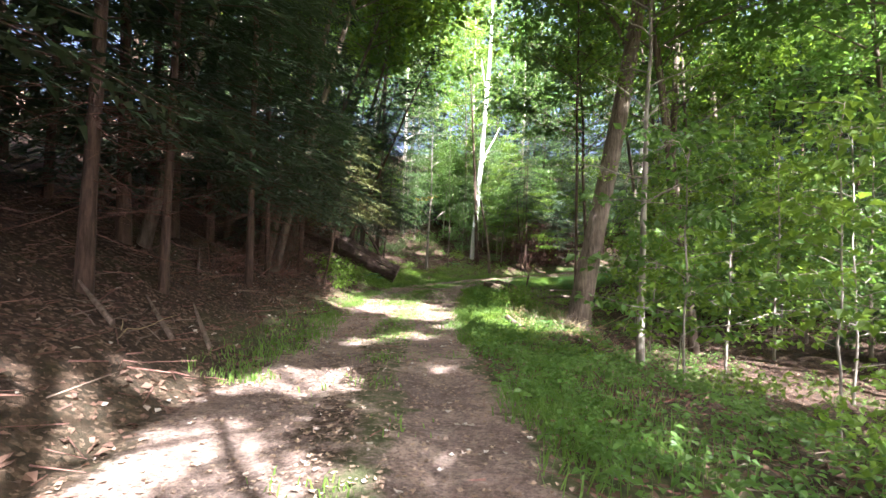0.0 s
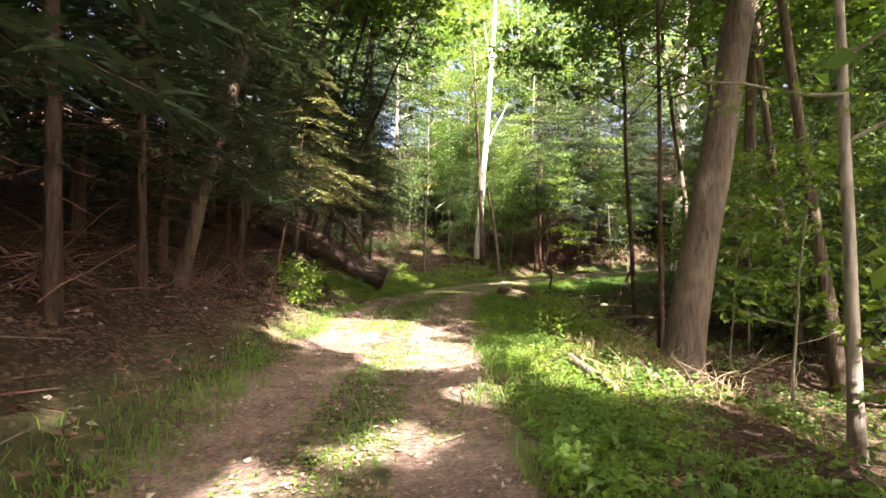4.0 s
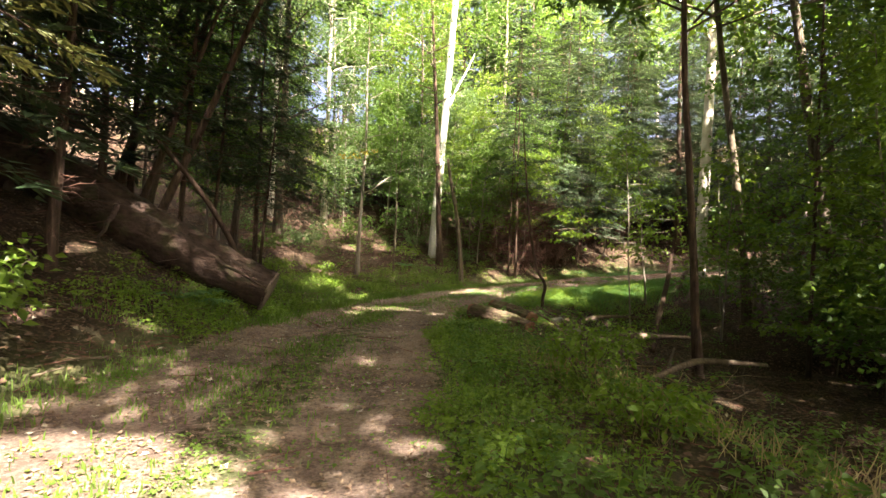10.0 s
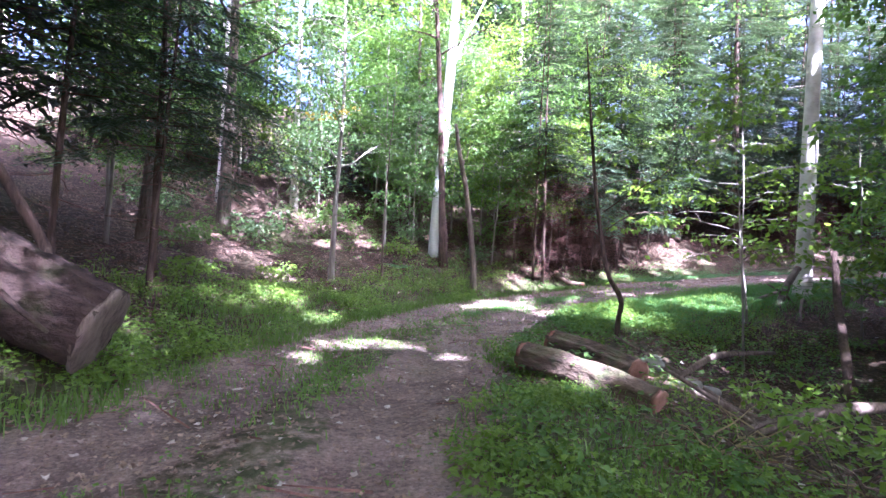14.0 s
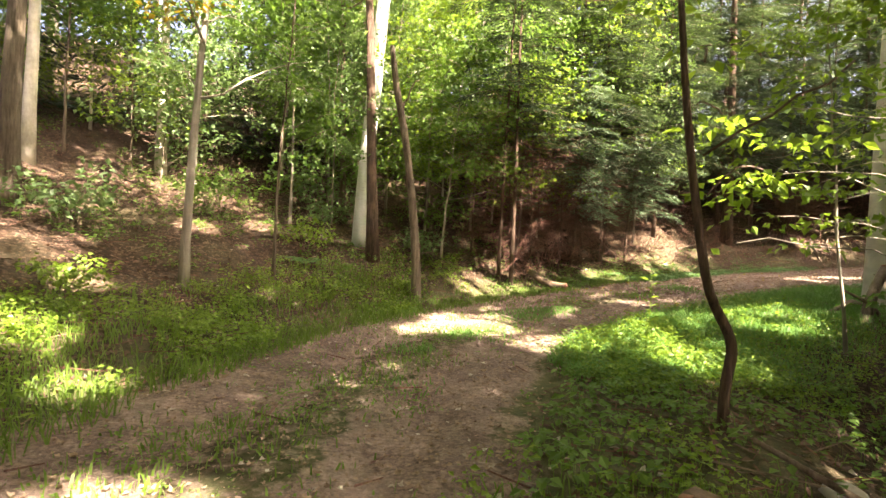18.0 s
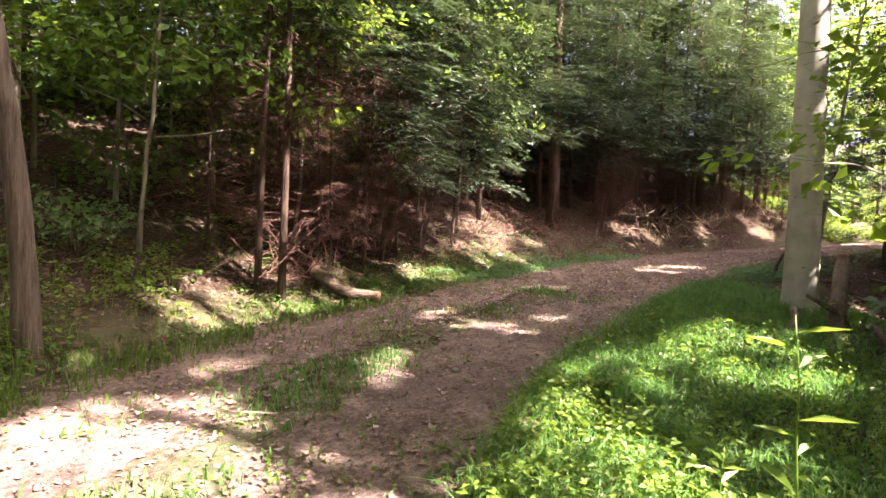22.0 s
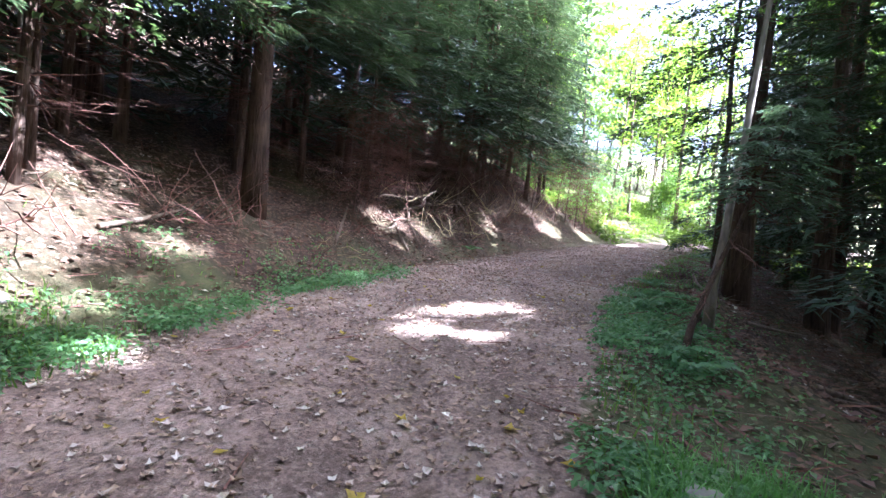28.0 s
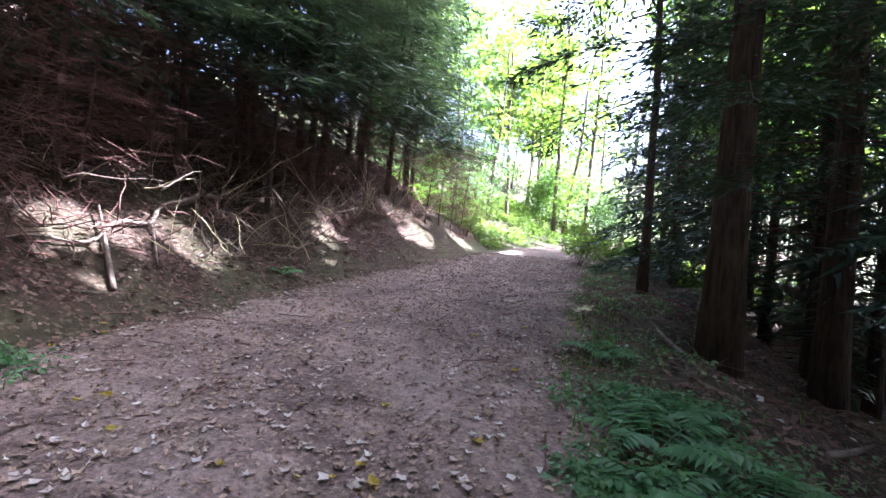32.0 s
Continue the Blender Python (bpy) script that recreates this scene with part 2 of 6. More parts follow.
EARTH = earth_material()
LEAF_SUN = leaf_material("broad_leaf_light_green", (0.07, 0.13, 0.016), (0.16, 0.235, 0.03), (0.30, 0.42, 0.03))
LEAF_MID = leaf_material("broad_leaf_green", (0.045, 0.095, 0.018), (0.11, 0.175, 0.035), (0.19, 0.32, 0.035))
LEAF_PALE = leaf_material("broad_leaf_grey_green", (0.06, 0.11, 0.04), (0.14, 0.20, 0.08), (0.20, 0.30, 0.07))
LEAF_GOLD = leaf_material("broad_leaf_turning_yellow", (0.20, 0.17, 0.02), (0.38, 0.26, 0.02), (0.5, 0.36, 0.03))
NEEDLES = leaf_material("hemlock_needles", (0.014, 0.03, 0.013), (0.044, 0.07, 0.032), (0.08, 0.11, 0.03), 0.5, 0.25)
# pale needles; on the thicket's young hemlocks the paleness paints sunlight
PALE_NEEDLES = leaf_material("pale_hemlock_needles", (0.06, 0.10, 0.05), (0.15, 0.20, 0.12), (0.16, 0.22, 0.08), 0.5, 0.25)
# hemlock needles with the sunlight put into their gold colour
SUN_TINTED_NEEDLES = leaf_material("sun_tinted_hemlock_needles", (0.05, 0.06, 0.018), (0.15, 0.15, 0.05), (0.18, 0.18, 0.04), 0.6, 0.3)
FERN_GREEN = leaf_material("fern_green", (0.045, 0.11, 0.036), (0.11, 0.20, 0.075), (0.15, 0.28, 0.06))
GRASS = leaf_material("grass_green", (0.055, 0.105, 0.015), (0.14, 0.215, 0.035), (0.22, 0.34, 0.04), 0.5, 0.4)
GRASS_LUSH = leaf_material("grass_lush_green", (0.06, 0.14, 0.03), (0.15, 0.26, 0.075), (0.2, 0.42, 0.05), 0.5, 0.4)
STRAW = leaf_material("dry_straw", (0.20, 0.15, 0.07), (0.40, 0.31, 0.16), (0.4, 0.3, 0.12), 0.7, 0.25)
DEAD_LEAF = leaf_material("fallen_leaf_brown", (0.045, 0.024, 0.017), (0.18, 0.098, 0.064), (0.2, 0.1, 0.05), 0.7, 0.12)
TRAIL_LEAF = leaf_material("fallen_leaf_tan", (0.11, 0.066, 0.046), (0.36, 0.25, 0.17), (0.25, 0.14, 0.07), 0.7, 0.12)
PALE_LEAF = leaf_material("fallen_leaf_pale", (0.24, 0.16, 0.115), (0.52, 0.46, 0.39), (0.3, 0.22, 0.12), 0.6, 0.12)
BARK = bark_material("rough_brown_bark", (0.06, 0.042, 0.03), (0.19, 0.145, 0.105), 6.0, 0.9)
BARK_GREY = bark_material("smooth_grey_bark", (0.36, 0.31, 0.25), (0.60, 0.53, 0.43), 2.0, 0.25, 0.0, 0.5)
BARK_DARK = bark_material("hemlock_bark", (0.035, 0.022, 0.016), (0.12, 0.075, 0.053), 7.0, 0.8)
BARK_SLIM = bark_material("pale_sapling_bark", (0.13, 0.105, 0.08), (0.32, 0.275, 0.22), 3.0, 0.3)
TWIG_RED = bark_material("dead_twig_bark", (0.075, 0.033, 0.025), (0.19, 0.098, 0.072), 8.0, 0.3)
DEAD_WOOD = bark_material("weathered_dead_wood", (0.075, 0.05, 0.036), (0.21, 0.155, 0.115), 5.0, 0.7)
ROTTEN = bark_material("rotten_bark", (0.018, 0.011, 0.009), (0.085, 0.052, 0.039), 5.0, 1.0, 0.2, (0.4, 1, 0.7))
DECAYED = bark_material("decayed_tan_bark", (0.03, 0.02, 0.015), (0.17, 0.115, 0.075), 5.0, 1.0, 0.4, (0.45, 0.35, 1))
CUT_WOOD = plain_material("red_brown_cut_wood", (0.14, 0.062, 0.038), (0.29, 0.15, 0.095), 9.0)
BIRCH = birch_material()
RINGED = ringed_bark()
STONE = plain_material("pale_stone", (0.13, 0.115, 0.095), (0.30, 0.27, 0.235), 6.0)
MOSS = plain_material("moss", (0.04, 0.07, 0.012), (0.13, 0.17, 0.03), 14.0, 1.0, 0.9)
# ---- the plan: stations along the trail (x, y, z, half width, rise of the bank, width of the verge) ----
STATIONS_A = [
    (-0.5, -14, -0.05, 1.6, 0.55, 2.8), (-0.75, 0, -0.17, 1.65, 0.55, 2.8), (-0.75, 4, -0.25, 1.6, 0.55, 2.8),
    (-1.0, 9, -0.36, 1.5, 0.55, 2.8), (-1.15, 14, -0.45, 1.65, 0.5, 2.8), (-1.05, 19, -0.55, 2.0, 0.42, 2.8),
    (-0.85, 22.5, -0.56, 2.0, 0.48, 2.4), (-0.5, 25.5, -0.55, 1.9, 0.55, 2.4), (0.3, 29, -0.62, 1.9, 0.38, 2.4),
    (1.8, 32.6, -0.65, 1.95, 0.22, 2.4)]
STATIONS_B = [
    (3.9, 35.5, -0.55, 1.9, 0.25, 2.4), (6.8, 37.5, -0.35, 1.95, 0.5, 2.4), (10.5, 38.8, -0.02, 2.0, 0.55, 2.4),
    (14.2, 39.9, 0.2, 2.1, 0.55, 2.2), (19, 40.9, 0.47, 2.2, 0.6, 1.3), (24, 41.25, 0.75, 2.2, 0.65, 1.3),
    (34, 40.85, 1.35, 1.95, 0.8, 2.0), (37.5, 40.7, 1.5, 1.9, 0.55, 2.0), (43, 40.2, 1.75, 1.9, 0.4, 2.0), (52, 37.0, 2.05, 1.9, 0.2, 2.0), (64, 29, 2.3, 2.0, 0.12, 2.0), (90, 8, 3.0, 2.0, 0.1, 2.0)]


def dense_line(rows, step=0.3):
    """A smooth line through the stations, with a point every step metres."""
    p = np.array(rows, float)
    p = np.vstack([2 * p[0] - p[1], p, 2 * p[-1] - p[-2]])
    out = []
    for i in range(1, len(p) - 2):
        n = max(2, int(np.linalg.norm(p[i + 1, :2] - p[i, :2]) / step))
        u = np.linspace(0, 1, n, endpoint=False)[:, None]
        a, b, c, d = p[i - 1], p[i], p[i + 1], p[i + 2]
        out.append(0.5 * (2 * b + (c - a) * u + (2 * a - 5 * b + 4 * c - d) * u ** 2 + (3 * b - a - 3 * c + d) * u ** 3))
    return np.vstack(out)


LINE = dense_line(STATIONS_A + STATIONS_B)
TANGENT = np.gradient(LINE[:, :2], axis=0)
TANGENT /= np.linalg.norm(TANGENT, axis=1)[:, None]


def hash2(i, j, seed):
    h = (i.astype(np.int64) * 374761393 + j.astype(np.int64) * 668265263 + seed * 974711) & 0x7FFFFFFF
    h = ((h ^ (h >> 13)) * 1274126177) & 0x7FFFFFFF
    return ((h ^ (h >> 16)) & 0xFFFF) / 65535.0


def value_noise(x, y, size, seed=0):
    """Smooth noise from -1 to 1 whose lumps are size metres wide."""
    u, v = np.asarray(x, float) / size, np.asarray(y, float) / size
    i, j = np.floor(u), np.floor(v)
    fu, fv = u - i, v - j
    fu, fv = fu * fu * (3 - 2 * fu), fv * fv * (3 - 2 * fv)
    a, b = hash2(i, j, seed), hash2(i + 1, j, seed)
    c, d = hash2(i, j + 1, seed), hash2(i + 1, j + 1, seed)
    return 2 * ((a * (1 - fu) + b * fu) * (1 - fv) + (c * (1 - fu) + d * fu) * fv) - 1


def plan(x, y):
    """For points of the plan: distance from the trail's middle (left is positive) and the stations' values beside them."""
    x, y = np.atleast_1d(np.asarray(x, float)), np.atleast_1d(np.asarray(y, float))
    d, row = np.empty(len(x)), np.empty(len(x), int)
    for k in range(0, len(x), 20000):
        gx, gy = x[k:k + 20000, None] - LINE[None, :, 0], y[k:k + 20000, None] - LINE[None, :, 1]
        far = gx * gx + gy * gy
        near = far.argmin(axis=1)
        take = np.arange(len(near))
        side = TANGENT[near, 0] * gy[take, near] - TANGENT[near, 1] * gx[take, near]
        along = TANGENT[near, 0] * gx[take, near] + TANGENT[near, 1] * gy[take, near]
        inside = (near > 0) & (near < len(LINE) - 1)
        d[k:k + 20000] = np.where(inside, side, np.sign(side) * np.sqrt(far[take, near]))
        row[k:k + 20000] = near
    return d, LINE[row]


def ground_z(x, y, detail=True):
    d, v = plan(x, y)
    x, y = np.atleast_1d(x), np.atleast_1d(y)
    z, hw, up, knee = v[:, 2], v[:, 3], v[:, 4], v[:, 5]
    left = np.maximum(d - hw - 0.25, 0)
    right = np.maximum(-d - hw, 0)
    rise = up * np.minimum(left, 3.5) + 0.4 * np.clip(left - 3.5, 0, 35) + 0.06 * np.clip(left - 38.5, 0, 60)
    fall = 0.07 * np.minimum(right, knee) + 0.45 * np.clip(right - knee, 0, np.where(knee < 2, 4.0, 1.9)) - 0.07 * np.clip(right - 28, 0, 45)
    z = z + rise - fall
    # worn wheel tracks
    z = z - 0.05 * np.exp(-((np.abs(d) - 0.85) / 0.35) ** 2)
    if detail:
        off = np.clip((np.abs(d) - hw) / 1.5, 0, 1)
        z = z + value_noise(x, y, 1.7, 3) * (0.02 + 0.1 * off) + value_noise(x, y, 0.6, 5) * (0.012 + 0.035 * off)
        z = z + value_noise(x, y, 7.0, 8) * 0.35 * np.clip((np.abs(d) - hw - 3) / 6, 0, 1)
    return z


def gz(x, y):
    return float(ground_z(x, y)[0])


# ---- mesh builders ----
def mesh_of(name, verts, faces, material, smooth=False, attributes=None):
    """A mesh from an array of points and arrays of triangles or quads."""
    faces = [np.asarray(f, np.int32) for f in (faces if isinstance(faces, (list, tuple)) else [faces]) if len(f)]
    me = bpy.data.meshes.new(name)
    verts = np.asarray(verts, np.float32)
    loops = np.concatenate([f.ravel() for f in faces])
    sizes = np.concatenate([np.full(len(f), f.shape[1], np.int32) for f in faces])
    me.vertices.add(len(verts))
    me.vertices.foreach_set("co", verts.ravel())
    me.loops.add(len(loops))
    me.loops.foreach_set("vertex_index", loops)
    me.polygons.add(len(sizes))
    me.polygons.foreach_set("loop_start", np.concatenate([[0], np.cumsum(sizes)[:-1]]).astype(np.int32))
    me.polygons.foreach_set("use_smooth", np.full(len(sizes), smooth))
    for key, values in (attributes or {}).items():
        me.attributes.new(key, "FLOAT", "POINT").data.foreach_set("value", np.asarray(values, np.float32))
    me.update(calc_edges=True)
    me.materials.append(material)
    return me


def part(name, shape, material, parent, label="", smooth=True):
    ob = new(name, mesh_of(name, shape[0], shape[1], material, smooth))
    ob.parent = parent
    if label:
        ob["label"] = label
    return ob


def base(name, at, label, category, group="", kind=""):
    ob = new(name)
    ob.empty_display_size = 0.2
    ob.location = at
    return tagged(ob, label, category, group, kind)


def joined(shapes):
    """Several (verts, [faces]) shapes as one."""
    verts, faces, at = [], {3: [], 4: []}, 0
    for v, fs in shapes:
        for f in (fs if isinstance(fs, (list, tuple)) else [fs]):
            if len(f):
                faces[f.shape[1]].append(f + at)
        verts.append(v)
        at += len(v)
    return np.vstack(verts), [np.vstack(f) for f in faces.values() if f]


def tube(points, radii, sides=8, rough=0.0, rng=None, ends=True):
    """A tapered round limb along points."""
    p, r = np.asarray(points, float), np.asarray(radii, float)
    t = np.gradient(p, axis=0)
    t /= np.linalg.norm(t, axis=1)[:, None] + 1e-9
    ref = np.array([1.0, 0, 0]) if abs(t[0, 2]) > 0.7 else np.array([0, 0, 1.0])
    a = np.cross(t, ref)
    a /= np.linalg.norm(a, axis=1)[:, None] + 1e-9
    b = np.cross(t, a)
    ang = np.linspace(0, 2 * np.pi, sides, endpoint=False)
    rad = np.repeat(r[:, None], sides, 1)
    if rough and rng is not None:
        rad = rad * (1 + rough * rng.uniform(-1, 1, (1, sides)) + 0.5 * rough * rng.uniform(-1, 1, rad.shape))
    v = p[:, None] + rad[..., None] * (np.cos(ang)[None, :, None] * a[:, None] + np.sin(ang)[None, :, None] * b[:, None])
    k = len(p)
    i = np.arange(k - 1)[:, None] * sides
    j = np.arange(sides)[None]
    n = (j + 1) % sides
    quads = np.stack([i + j, i + n, i + sides + n, i + sides + j], -1).reshape(-1, 4)
    v = v.reshape(-1, 3)
    faces = [quads]
    if ends:
        v = np.vstack([v, p[:1], p[-1:]])
        c0, c1, e = k * sides, k * sides + 1, (k - 1) * sides
        j = np.arange(sides)
        n = (j + 1) % sides
        faces.append(np.vstack([np.stack([n, j, np.full(sides, c0)], -1), np.stack([e + j, e + n, np.full(sides, c1)], -1)]))
    return v, faces


def wander(a, b, n, amount, rng, sag=0.0):
    """A slightly crooked line from a to b."""
    u = np.linspace(0, 1, n)[:, None]
    p = np.asarray(a, float) * (1 - u) + np.asarray(b, float) * u
    w = np.cumsum(rng.normal(0, amount, (n, 3)), axis=0)
    w -= u * w[-1]
    p = p + w
    p[:, 2] -= sag * (4 * u[:, 0] * (1 - u[:, 0]))
    return p


def unit(v):
    return v / (np.linalg.norm(v, axis=-1, keepdims=True) + 1e-9)


def leaf_cards(at, way, up, size, wide=0.34, fold=0.10, simple=False):
    """Small pointed leaves, folded along the midrib: base, two flanks and a tip; far off, three corners do."""
    n = len(at)
    way = unit(way)
    side = unit(np.cross(way, up))
    up = np.cross(side, way)
    size = np.broadcast_to(np.asarray(size, float), (n,))[:, None]
    if simple:
        v = np.stack([at - size * wide * 0.9 * side, at + size * wide * 0.9 * side, at + size * (1.1 * way - 0.1 * up)], 1)
        return v.reshape(-1, 3), [np.arange(n * 3, dtype=np.int32).reshape(-1, 3)]
    v = np.stack([at, at + size * (0.45 * way + wide * side + fold * up), at + size * (way - 0.12 * up), at + size * (0.45 * way - wide * side + fold * up)], 1)
    return v.reshape(-1, 3), [np.arange(n * 4, dtype=np.int32).reshape(-1, 4)]


# where the crowns let the sun through to the ground: x, y, half width, half length
def clearings():
    first = [(-1.0, 3.4, .6, .6), (-1.8, 4.3, .5, .6), (-2.3, 3.7, .7, .9), (-3.2, 4.4, .5, .45), (-1.4, 6.4, .55, .7), (-2.9, 5.4, .5, .5), (0.0, 12.1, .5, .5), (-1.5, 9.6, .5, .4),
             (-0.1, 7.5, .35, .3), (-0.5, 10.7, .4, .5), (-0.2, 3.7, .15, .25), (-1.7, 6.7, .9, .6), (-2.5, 6.0, .6, .5), (-0.8, 10.3, .5, .35)]
    second = [(-2.0, 17.3, 1.7, 2.3), (-0.7, 15.0, 1.1, 1.6), (-1.2, 13.4, .4, .35), (0.1, 13.7, .2, .3), (-3.6, 18.9, .6, .7), (-0.2, 17.3, .35, .4), (0.3, 19.2, .25, .2),
              (1.9, 13.6, .9, 1.2), (3.0, 13.2, .6, .7), (-4.4, 21.0, .7, .8)]
    third = [(0.1, 30.0, .9, .7), (-0.6, 28.8, .3, .5), (1.5, 28.8, .3, .4), (-0.9, 32.5, .4, .5), (-0.4, 42.0, .6, .5), (-1.7, 40.8, .5, .5), (4.1, 36.6, 1.0, .9),
             (5.1, 34.3, 1.0, .6), (3.6, 35.9, .9, .8), (6.5, 37.1, .4, .3), (5.1, 37.8, .4, .3), (5.4, 39.8, .9, .7), (6.2, 33.2, .7, .6), (4.6, 35.4, .6, .5), (2.9, 27.4, .5, .6), (-2.0, 33.5, .7, .6), (-2.5, 36.5, .5, .5)]
    fourth = [(6.2, 36.6, .4, .25), (8.1, 38.6, .4, .4), (13.3, 42.6, .7, .3), (12.0, 42.3, .35, .25), (17.3, 40.4, .8, .3), (15.3, 43.8, .6, .4), (13.3, 41.5, .5, .45),
              (15.2, 39.0, .22, .25), (16.9, 40.6, .5, .4), (21.6, 45.2, .6, .5), (17.4, 40.4, .3, .25), (17.0, 39.8, .2, .2), (23.3, 44.6, .6, .4), (27.1, 44.8, .6, .5),
              (31.5, 44.2, 1.2, .6), (35.1, 43.8, .8, .8), (9.6, 41.3, .6, .4), (38, 42, 1.6, 0.6)]
    return np.array(first + second + third + fourth)


CLEAR = clearings()
# where the crowns are thin
THIN = [(-4.0, 21.6, 1.2, 1.3), (6.6, 34.2, 1.4, 1.0), (7.6, 13.4, 2.4, 3.4), (4.6, 28.5, 1.0, 1.2), (9.0, 35.0, 2.4, 1.0), (8.6, 37.6, 1.1, 0.7), (6.2, 33.2, 1.3, 1.0), (-2.7, 32.2, 0.6, 0.7), (1.6, 15.0, 0.9, 2.2), (16.8, 40.1, 2.0, 0.9), (21.8, 45.0, 1.6, 1.0), (12.9, 36.6, 0.7, 0.7), (12.35, 37.8, 0.7, 0.7), (11.75, 39.0, 0.7, 0.7), (11.2, 40.1, 0.7, 0.7), (10.7, 41.2, 0.7, 0.7), (6.6, 40.6, 1.8, 1.0)]


# crowns thin enough to light the upper boughs of the thicket behind the bend
THIN_ABOVE = [(9.0, 46.0, 6.5, 4.0), (4.0, 46.8, 4.5, 5.0)]
COARSE = ground_z(*[g.ravel() for g in np.meshgrid(np.arange(-20.0, 60, 0.5), np.arange(-20.0, 70, 0.5))], False).reshape(180, 160)


def gap_map(thin, holes, flecked):
    """Where crowns may stand in the sun's way, on a grid of the ground with a mesh of 6 cm."""
    gx, gy = np.meshgrid(np.arange(-10, 46, 0.06) + 0.03, np.arange(-4, 52, 0.06) + 0.03)
    gx = gx + 0.16 * value_noise(gx, gy, 0.35, 21)
    gy = gy + 0.16 * value_noise(gx, gy, 0.35, 22)
    keep = np.ones(gx.shape, bool)
    for x, y, a, b in holes:
        keep &= ((gx - x) / a) ** 2 + ((gy - y) / b) ** 2 > 1
    net = value_noise(gx, gy, 0.45, 33) + 0.7 * value_noise(gx, gy, 0.2, 34) < -0.15
    for x, y, a, b in thin:
        keep &= (((gx - x) / a) ** 2 + ((gy - y) / b) ** 2 > 1) | net
    if flecked:
        keep &= value_noise(gx, gy, 0.55, 31) + 0.6 * value_noise(gx, gy, 0.23, 32) < 0.88
    return keep


GAPS = gap_map(THIN, CLEAR, True)
GAPS_ABOVE = gap_map(THIN_ABOVE, [], False)


def shaded(p):
    """True for leaves whose shadow does not fall on a sunlit patch."""
    low = np.maximum(-0.5, -0.35 + 0.058 * (p[:, 0] - 7))
    for _ in range(3):
        run = (p[:, 2] - low) / math.tan(SUN_HIGH)
        gx, gy = p[:, 0] - 0.44 * run, p[:, 1] + 0.898 * run
        low = COARSE[np.clip(2 * gy + 40.5, 0, 179).astype(int), np.clip(2 * gx + 40.5, 0, 159).astype(int)]
    i, j = ((gy + 4) / 0.06).astype(int), ((gx + 10) / 0.06).astype(int)
    inside = (i >= 0) & (j >= 0) & (i < GAPS.shape[0]) & (j < GAPS.shape[1])
    i, j = np.where(inside, i, 0), np.where(inside, j, 0)
    return ~inside | (GAPS[i, j] & (GAPS_ABOVE[i, j] | (p[:, 1] > 38.5)))


def spray_leaves(centres, radius, count, size, rng, flat=0.3, level=0.65, origin=(0, 0, 0), wide=0.36, whole=False):
    """Leaves in flat sprays round the centres; leaves over sunlit ground are left out."""
    n = len(centres) * count
    c = np.repeat(centres, count, 0)
    r = np.repeat(np.broadcast_to(radius, (len(centres),)), count)
    ang, rr = rng.uniform(0, 2 * np.pi, n), np.sqrt(rng.uniform(0, 1, n)) * r
    at = c + np.stack([np.cos(ang) * rr, np.sin(ang) * rr, rng.normal(0, 1, n) * r * flat], -1)
    keep = np.ones(n, bool) if whole else shaded(at + np.asarray(origin))
    at, ang = at[keep], ang[keep]
    n = len(at)
    way = np.stack([np.cos(ang), np.sin(ang), rng.normal(-0.25, 0.35, n)], -1) + rng.normal(0, 0.45, (n, 3))
    up = np.stack([rng.normal(0, level, n), rng.normal(0, level, n), np.ones(n)], -1)
    return leaf_cards(at, way, up, rng.uniform(0.65, 1.25, n) * size, wide, simple=size >= 0.2)


# ---- trees ----
def trunk_line(height, lean, rng, crook=0.02, n=14):
    u = np.linspace(0, 1, n)
    p = np.zeros((n, 3))
    p[:, 2] = u * height
    p[:, 0], p[:, 1] = lean[0] * u, lean[1] * u
    w = np.cumsum(rng.normal(0, crook, (n, 2)), axis=0)
    w -= np.outer(np.minimum(1, 2 * u), w[0])
    p[:, :2] += w * u[:, None] ** 0.5
    p[0, 2] = -0.35
    return p


def flare(n, dia, top=0.25, root=1.45):
    u = np.linspace(0, 1, n)
    r = dia / 2 * (1 - (1 - top) * u)
    r[0] *= root
    r[1] *= 1 + (root - 1) * 0.15
    return r


